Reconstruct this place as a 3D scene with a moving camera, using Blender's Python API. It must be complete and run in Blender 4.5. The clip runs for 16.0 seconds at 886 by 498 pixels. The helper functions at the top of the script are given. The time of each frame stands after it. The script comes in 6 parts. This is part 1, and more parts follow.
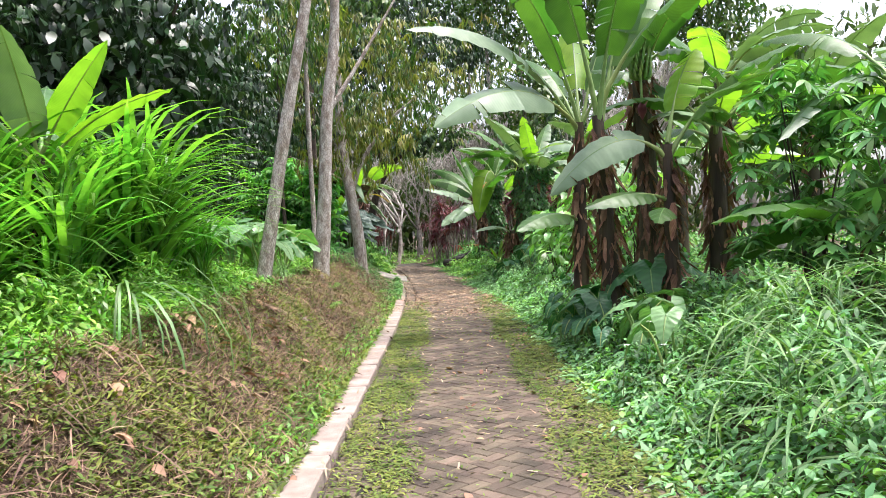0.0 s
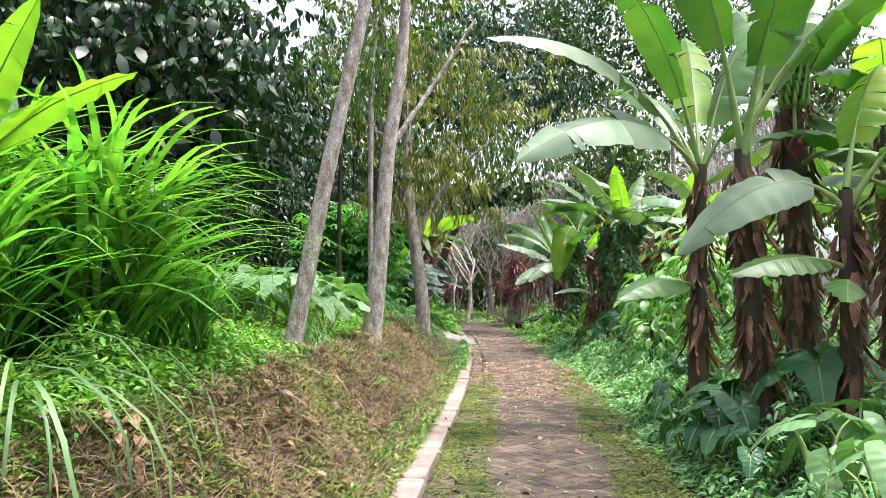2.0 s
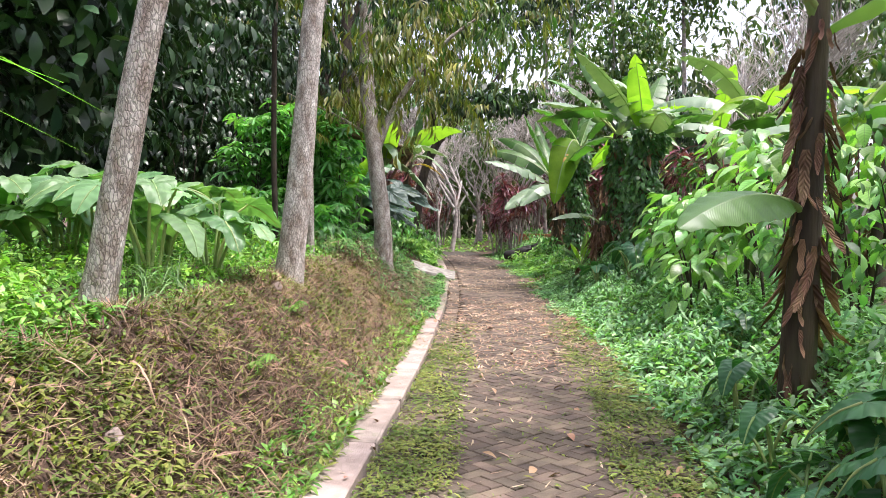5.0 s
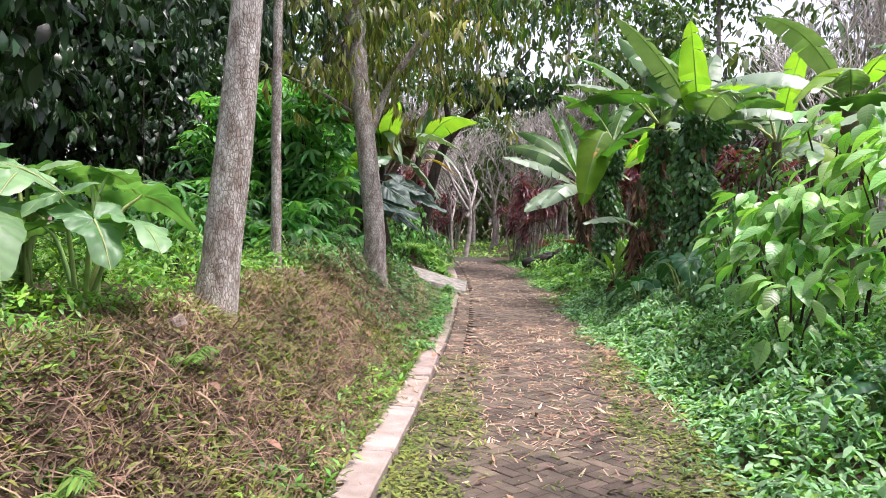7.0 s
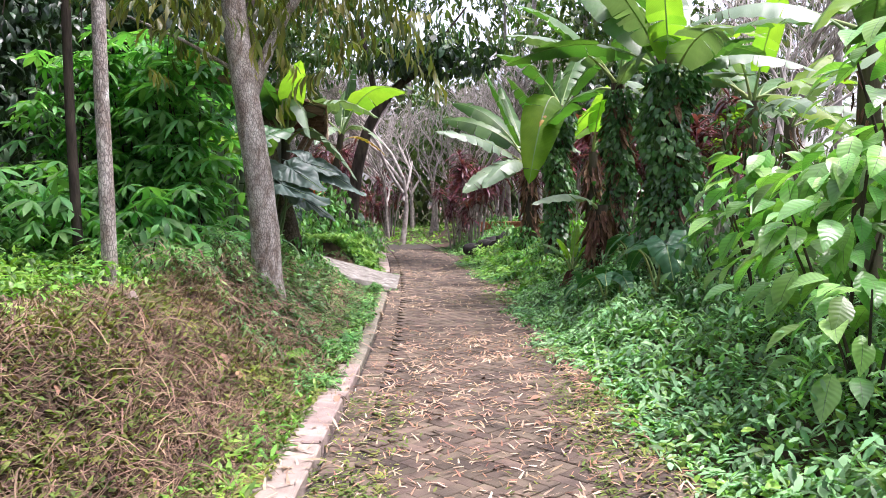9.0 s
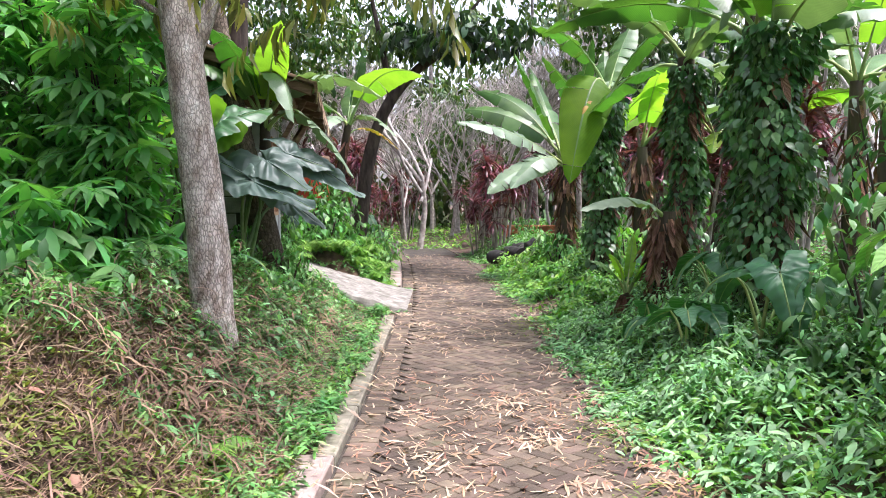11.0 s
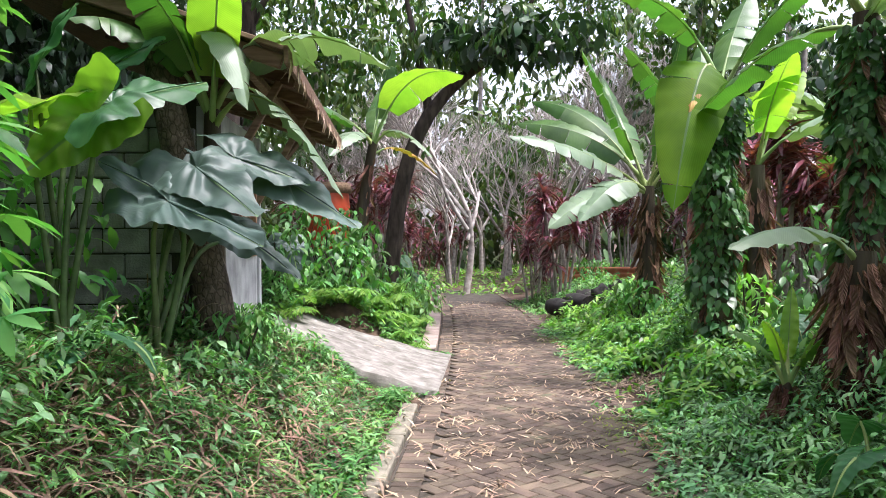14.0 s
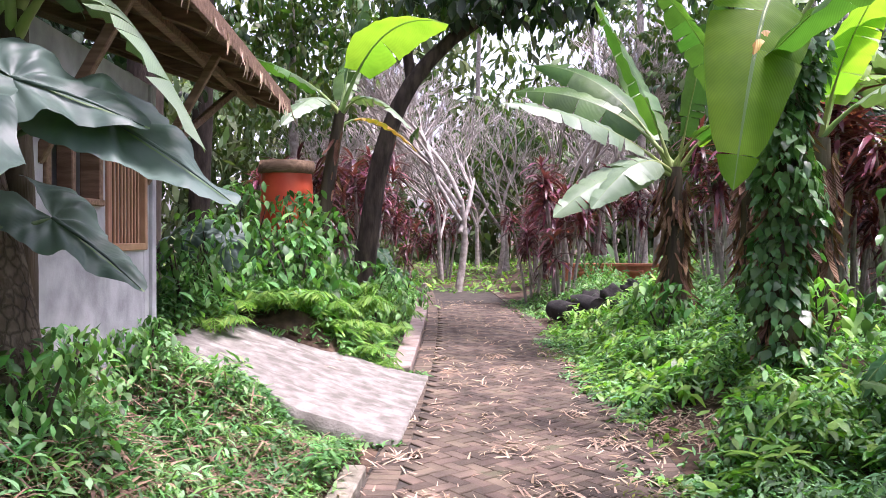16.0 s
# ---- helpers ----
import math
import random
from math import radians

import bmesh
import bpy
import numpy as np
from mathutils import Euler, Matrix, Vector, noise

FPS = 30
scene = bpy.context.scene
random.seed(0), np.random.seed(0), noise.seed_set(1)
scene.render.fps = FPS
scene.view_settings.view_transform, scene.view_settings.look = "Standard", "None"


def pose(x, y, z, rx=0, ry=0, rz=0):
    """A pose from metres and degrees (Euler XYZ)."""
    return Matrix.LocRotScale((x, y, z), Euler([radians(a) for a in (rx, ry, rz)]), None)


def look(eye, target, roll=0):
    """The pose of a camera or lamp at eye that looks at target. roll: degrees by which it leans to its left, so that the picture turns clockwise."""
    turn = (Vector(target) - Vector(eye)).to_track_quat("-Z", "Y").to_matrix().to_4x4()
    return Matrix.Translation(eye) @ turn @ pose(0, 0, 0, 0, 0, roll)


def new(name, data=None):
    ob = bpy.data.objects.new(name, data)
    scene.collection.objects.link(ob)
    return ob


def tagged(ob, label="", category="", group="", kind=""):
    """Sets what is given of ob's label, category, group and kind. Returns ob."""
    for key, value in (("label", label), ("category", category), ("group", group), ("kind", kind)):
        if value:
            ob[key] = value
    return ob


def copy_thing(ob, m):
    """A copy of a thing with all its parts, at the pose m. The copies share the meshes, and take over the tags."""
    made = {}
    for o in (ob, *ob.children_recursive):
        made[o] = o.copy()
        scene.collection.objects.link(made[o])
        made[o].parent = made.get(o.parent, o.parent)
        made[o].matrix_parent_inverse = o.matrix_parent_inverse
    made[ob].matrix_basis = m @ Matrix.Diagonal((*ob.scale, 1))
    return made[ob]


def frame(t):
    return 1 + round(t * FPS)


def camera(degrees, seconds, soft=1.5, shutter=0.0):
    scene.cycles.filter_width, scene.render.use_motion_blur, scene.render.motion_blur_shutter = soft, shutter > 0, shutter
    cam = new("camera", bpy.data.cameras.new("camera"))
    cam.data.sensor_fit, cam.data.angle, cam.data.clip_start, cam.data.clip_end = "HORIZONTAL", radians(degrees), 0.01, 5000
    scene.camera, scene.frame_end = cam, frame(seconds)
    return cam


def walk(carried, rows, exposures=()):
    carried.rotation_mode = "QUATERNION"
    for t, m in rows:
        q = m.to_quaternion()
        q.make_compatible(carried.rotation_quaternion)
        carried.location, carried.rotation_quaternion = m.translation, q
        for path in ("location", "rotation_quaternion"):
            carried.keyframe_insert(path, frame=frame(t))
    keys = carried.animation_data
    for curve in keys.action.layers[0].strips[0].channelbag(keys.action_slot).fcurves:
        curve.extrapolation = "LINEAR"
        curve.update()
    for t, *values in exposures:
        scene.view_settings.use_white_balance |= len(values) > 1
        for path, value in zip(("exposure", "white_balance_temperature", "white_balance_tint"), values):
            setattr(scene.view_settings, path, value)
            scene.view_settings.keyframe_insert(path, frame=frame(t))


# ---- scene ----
cam = camera(59.0, 16.0, soft=0.5)
METRES, EYE, TILT, LEAN, TURN = 19.5, 1.52, -1.2, 3.0, 0.0
ROWS = [
    (0.0, 0.0, 0.0, 0.0, -0.0, 0.0, 0.0),
    (0.5, 0.001, 0.0312, 0.0013, 0.26, 0.75, -1.86),
    (1.0, 0.0007, 0.0603, 0.0026, 0.6, 1.62, -2.69),
    (1.5, -0.0007, 0.0928, 0.0028, 4.13, 2.04, -3.06),
    (2.0, -0.0044, 0.1219, 0.0064, 5.13, 3.94, -2.77),
    (2.5, -0.0019, 0.1553, 0.007, 4.95, 4.13, -2.49),
    (3.0, -0.003, 0.1887, 0.0068, 3.72, 1.93, -3.62),
    (3.5, 0.0006, 0.222, 0.0073, 3.3, -0.07, -3.31),
    (4.0, -0.001, 0.2568, 0.007, 3.15, -1.09, -3.8),
    (4.5, 0.0003, 0.2874, 0.0073, 4.04, -1.41, -3.44),
    (7.0, -0.0031, 0.452, 0.0098, 5.77, -1.3, -4.41),
    (7.5, -0.0042, 0.4815, 0.0109, 4.05, -1.3, -4.33),
    (8.0, -0.0032, 0.5144, 0.0113, 3.47, -1.36, -3.52),
    (8.5, -0.0029, 0.5462, 0.0116, 1.7, -1.88, -2.15),
    (9.0, 0.0004, 0.579, 0.0126, 1.56, -2.22, -2.33),
    (11.5, -0.0028, 0.7341, 0.0187, 3.79, -2.34, -2.55),
    (12.0, -0.0007, 0.7607, 0.0185, 4.45, -1.9, -1.98),
    (12.5, -0.0027, 0.792, 0.0173, 5.62, -1.92, -1.92),
    (13.0, -0.0037, 0.823, 0.0184, 6.2, -1.53, -1.63),
    (13.5, -0.007, 0.8539, 0.0189, 6.34, 0.15, -2.57),
    (14.0, -0.0099, 0.8804, 0.0191, 6.91, 0.4, -2.88),
    (14.5, -0.0105, 0.91, 0.0194, 7.18, 0.43, -3.09),
    (15.0, -0.011, 0.9384, 0.0192, 7.24, -0.15, -2.67),
    (15.5, -0.0089, 0.9691, 0.0206, 6.91, -0.34, -3.23),
    (16.0, -0.0119, 0.9976, 0.0206, 6.8, -0.11, -3.33),
]
walk(cam, [(t, pose(0, 0, EYE, TILT, LEAN, TURN) @ pose(METRES * x, METRES * y, METRES * z, 90 + pitch, roll, yaw)) for t, x, y, z, yaw, pitch, roll in ROWS],
     exposures=[(0.0, 1.36, 6300, 16.0), (3.0, 1.53, 6250, 18.0), (4.5, 1.5, 6300, 21.0), (7.0, 1.29, 6200, 24.0), (9.0, 1.42, 6100, 27.0), (11.5, 1.76, 6050, 21.0), (12.0, 1.86, 6050, 20.0), (13.5, 1.74, 6050, 21.0), (14.2, 1.56, 6050, 22.0), (15.5, 1.7, 6050, 33.0), (16.0, 1.68, 6050, 36.0)])

# ---- world and sun ----
ELEV, AZIM = radians(72), radians(96)
world = bpy.data.worlds.new("sky")
scene.world = world
world.use_nodes = True
sky = world.node_tree.nodes.new("ShaderNodeTexSky")
sky.sky_type, sky.sun_disc, sky.sun_elevation, sky.sun_rotation = "NISHITA", False, ELEV, AZIM
sky.dust_density, sky.air_density = 4.0, 1.0
haze = world.node_tree.nodes.new("ShaderNodeHueSaturation")
haze.inputs["Saturation"].default_value = 0.45
world.node_tree.links.new(sky.outputs["Color"], haze.inputs["Color"])
world.node_tree.links.new(haze.outputs["Color"], world.node_tree.nodes["Background"].inputs["Color"])
world.node_tree.nodes["Background"].inputs["Strength"].default_value = 0.16
sun = new("sun", bpy.data.lights.new("sun", "SUN"))
sun.data.energy, sun.data.angle, sun.data.color = 2.3, radians(14), (1.0, 0.95, 0.87)
sun.matrix_world = look((30 * math.sin(AZIM), 30 * math.cos(AZIM), 30 * math.tan(ELEV)), (0, 0, 0))

# ---- materials ----


def mat(name, c1, c2, rough=0.6, scale=6.0, bump=0.3, trans=0.0, vary=0.25, hue=0.03, vein=0, spec=0.4, c3=None, isl=True, stretch=(1, 1, 1), metal=0.0, fine=60.0, rib=0.0, crack=0.0):
    m = bpy.data.materials.new(name)
    m.use_nodes = True
    nt = m.node_tree
    N, L = nt.nodes, nt.links.new
    p = N["Principled BSDF"]
    p.inputs["Roughness"].default_value = rough
    p.inputs["Specular IOR Level"].default_value = spec
    p.inputs["Metallic"].default_value = metal
    tc = N.new("ShaderNodeTexCoord")
    mp = N.new("ShaderNodeMapping")
    mp.inputs["Scale"].default_value = stretch
    L(tc.outputs["Object"], mp.inputs["Vector"])
    n1 = N.new("ShaderNodeTexNoise")
    n1.inputs["Scale"].default_value, n1.inputs["Detail"].default_value = scale, 6
    L(mp.outputs[0], n1.inputs["Vector"])
    ramp = N.new("ShaderNodeValToRGB")
    ramp.color_ramp.elements[0].position, ramp.color_ramp.elements[1].position = 0.36, 0.64
    ramp.color_ramp.elements[0].color, ramp.color_ramp.elements[1].color = (*c1, 1), (*c2, 1)
    if c3:
        e = ramp.color_ramp.elements.new(0.74)
        e.color = (*c3, 1)
    L(n1.outputs["Fac"], ramp.inputs[0])
    hsv = N.new("ShaderNodeHueSaturation")
    L(ramp.outputs[0], hsv.inputs["Color"])
    geo = N.new("ShaderNodeNewGeometry")
    info = N.new("ShaderNodeObjectInfo")
    add = N.new("ShaderNodeMath")
    add.operation = "ADD"
    L(geo.outputs["Random Per Island"], add.inputs[0])
    L(info.outputs["Random"], add.inputs[1])
    fr = N.new("ShaderNodeMath")
    fr.operation = "FRACT"
    L(add.outputs[0], fr.inputs[0])
    mv = N.new("ShaderNodeMapRange")
    mv.inputs["To Min"].default_value, mv.inputs["To Max"].default_value = 1 - vary, 1 + vary
    L(fr.outputs[0], mv.inputs["Value"])
    L(mv.outputs[0], hsv.inputs["Value"])
    mul = N.new("ShaderNodeMath")
    mul.operation, mul.inputs[1].default_value = "MULTIPLY", 7.31
    L(fr.outputs[0], mul.inputs[0])
    fr2 = N.new("ShaderNodeMath")
    fr2.operation = "FRACT"
    L(mul.outputs[0], fr2.inputs[0])
    mh = N.new("ShaderNodeMapRange")
    mh.inputs["To Min"].default_value, mh.inputs["To Max"].default_value = 0.5 - hue, 0.5 + hue
    L(fr2.outputs[0], mh.inputs["Value"])
    L(mh.outputs[0], hsv.inputs["Hue"])
    colour = hsv.outputs[0]
    n2 = N.new("ShaderNodeTexNoise")
    n2.inputs["Scale"].default_value, n2.inputs["Detail"].default_value = fine, 4
    L(mp.outputs[0], n2.inputs["Vector"])
    height = n2.outputs["Fac"]
    if crack:
        vo = N.new("ShaderNodeTexVoronoi")
        vo.feature = "DISTANCE_TO_EDGE"
        vo.inputs["Scale"].default_value = crack
        warp = N.new("ShaderNodeMix")
        warp.data_type = "VECTOR"
        warp.inputs["Factor"].default_value = 0.025
        L(mp.outputs[0], warp.inputs["A"])
        L(n2.outputs["Color"], warp.inputs["B"])
        L(warp.outputs["Result"], vo.inputs["Vector"])
        cr = N.new("ShaderNodeMapRange")
        cr.inputs["From Max"].default_value, cr.inputs["To Min"].default_value = 0.2, 0.46
        L(vo.outputs["Distance"], cr.inputs["Value"])
        cm = N.new("ShaderNodeMix")
        cm.data_type, cm.blend_type = "RGBA", "MULTIPLY"
        cm.inputs["Factor"].default_value = 1.0
        L(colour, cm.inputs["A"])
        L(cr.outputs[0], cm.inputs["B"])
        colour = cm.outputs["Result"]
        height = cr.outputs[0]
    if vein:
        uv = N.new("ShaderNodeUVMap")
        sep = N.new("ShaderNodeSeparateXYZ")
        L(uv.outputs[0], sep.inputs[0])
        a = N.new("ShaderNodeMath")
        a.operation, a.inputs[1].default_value = "SUBTRACT", 0.5
        L(sep.outputs[0], a.inputs[0])
        b = N.new("ShaderNodeMath")
        b.operation = "ABSOLUTE"
        L(a.outputs[0], b.inputs[0])
        c = N.new("ShaderNodeMath")
        c.operation, c.inputs[1].default_value = "MULTIPLY_ADD", -0.35
        L(b.outputs[0], c.inputs[0])
        L(sep.outputs[1], c.inputs[2])
        d = N.new("ShaderNodeMath")
        d.operation, d.inputs[1].default_value = "MULTIPLY", vein * 6.283
        L(c.outputs[0], d.inputs[0])
        s = N.new("ShaderNodeMath")
        s.operation = "SINE"
        L(d.outputs[0], s.inputs[0])
        height = s.outputs[0]
        st = N.new("ShaderNodeMapRange")
        st.inputs["From Min"].default_value, st.inputs["To Min"].default_value, st.inputs["To Max"].default_value = -1.0, 0.91, 1.04
        L(s.outputs[0], st.inputs["Value"])
        mx = N.new("ShaderNodeMix")
        mx.data_type, mx.blend_type = "RGBA", "MULTIPLY"
        mx.inputs["Factor"].default_value = 1.0
        L(colour, mx.inputs["A"])
        L(st.outputs[0], mx.inputs["B"])
        colour = mx.outputs["Result"]
        if rib:
            g = N.new("ShaderNodeMath")
            g.operation, g.inputs[1].default_value = "LESS_THAN", rib
            L(b.outputs[0], g.inputs[0])
            mr = N.new("ShaderNodeMix")
            mr.data_type = "RGBA"
            L(g.outputs[0], mr.inputs["Factor"])
            L(colour, mr.inputs["A"])
            mr.inputs["B"].default_value = (0.13, 0.22, 0.085, 1)
            colour = mr.outputs["Result"]
    L(colour, p.inputs["Base Color"])
    bp = N.new("ShaderNodeBump")
    bp.inputs["Strength"].default_value, bp.inputs["Distance"].default_value = bump, 0.01
    L(height, bp.inputs["Height"])
    L(bp.outputs[0], p.inputs["Normal"])
    if trans:
        t = N.new("ShaderNodeBsdfTranslucent")
        tint = N.new("ShaderNodeMix")
        tint.data_type, tint.blend_type = "RGBA", "MULTIPLY"
        tint.inputs["Factor"].default_value = 1.0
        L(colour, tint.inputs["A"])
        tint.inputs["B"].default_value = (1.2, 1.6, 0.45, 1)
        L(tint.outputs["Result"], t.inputs["Color"])
        mix = N.new("ShaderNodeMixShader")
        mix.inputs[0].default_value = trans
        L(p.outputs[0], mix.inputs[1])
        L(t.outputs[0], mix.inputs[2])
        L(mix.outputs[0], N["Material Output"].inputs["Surface"])
    return m


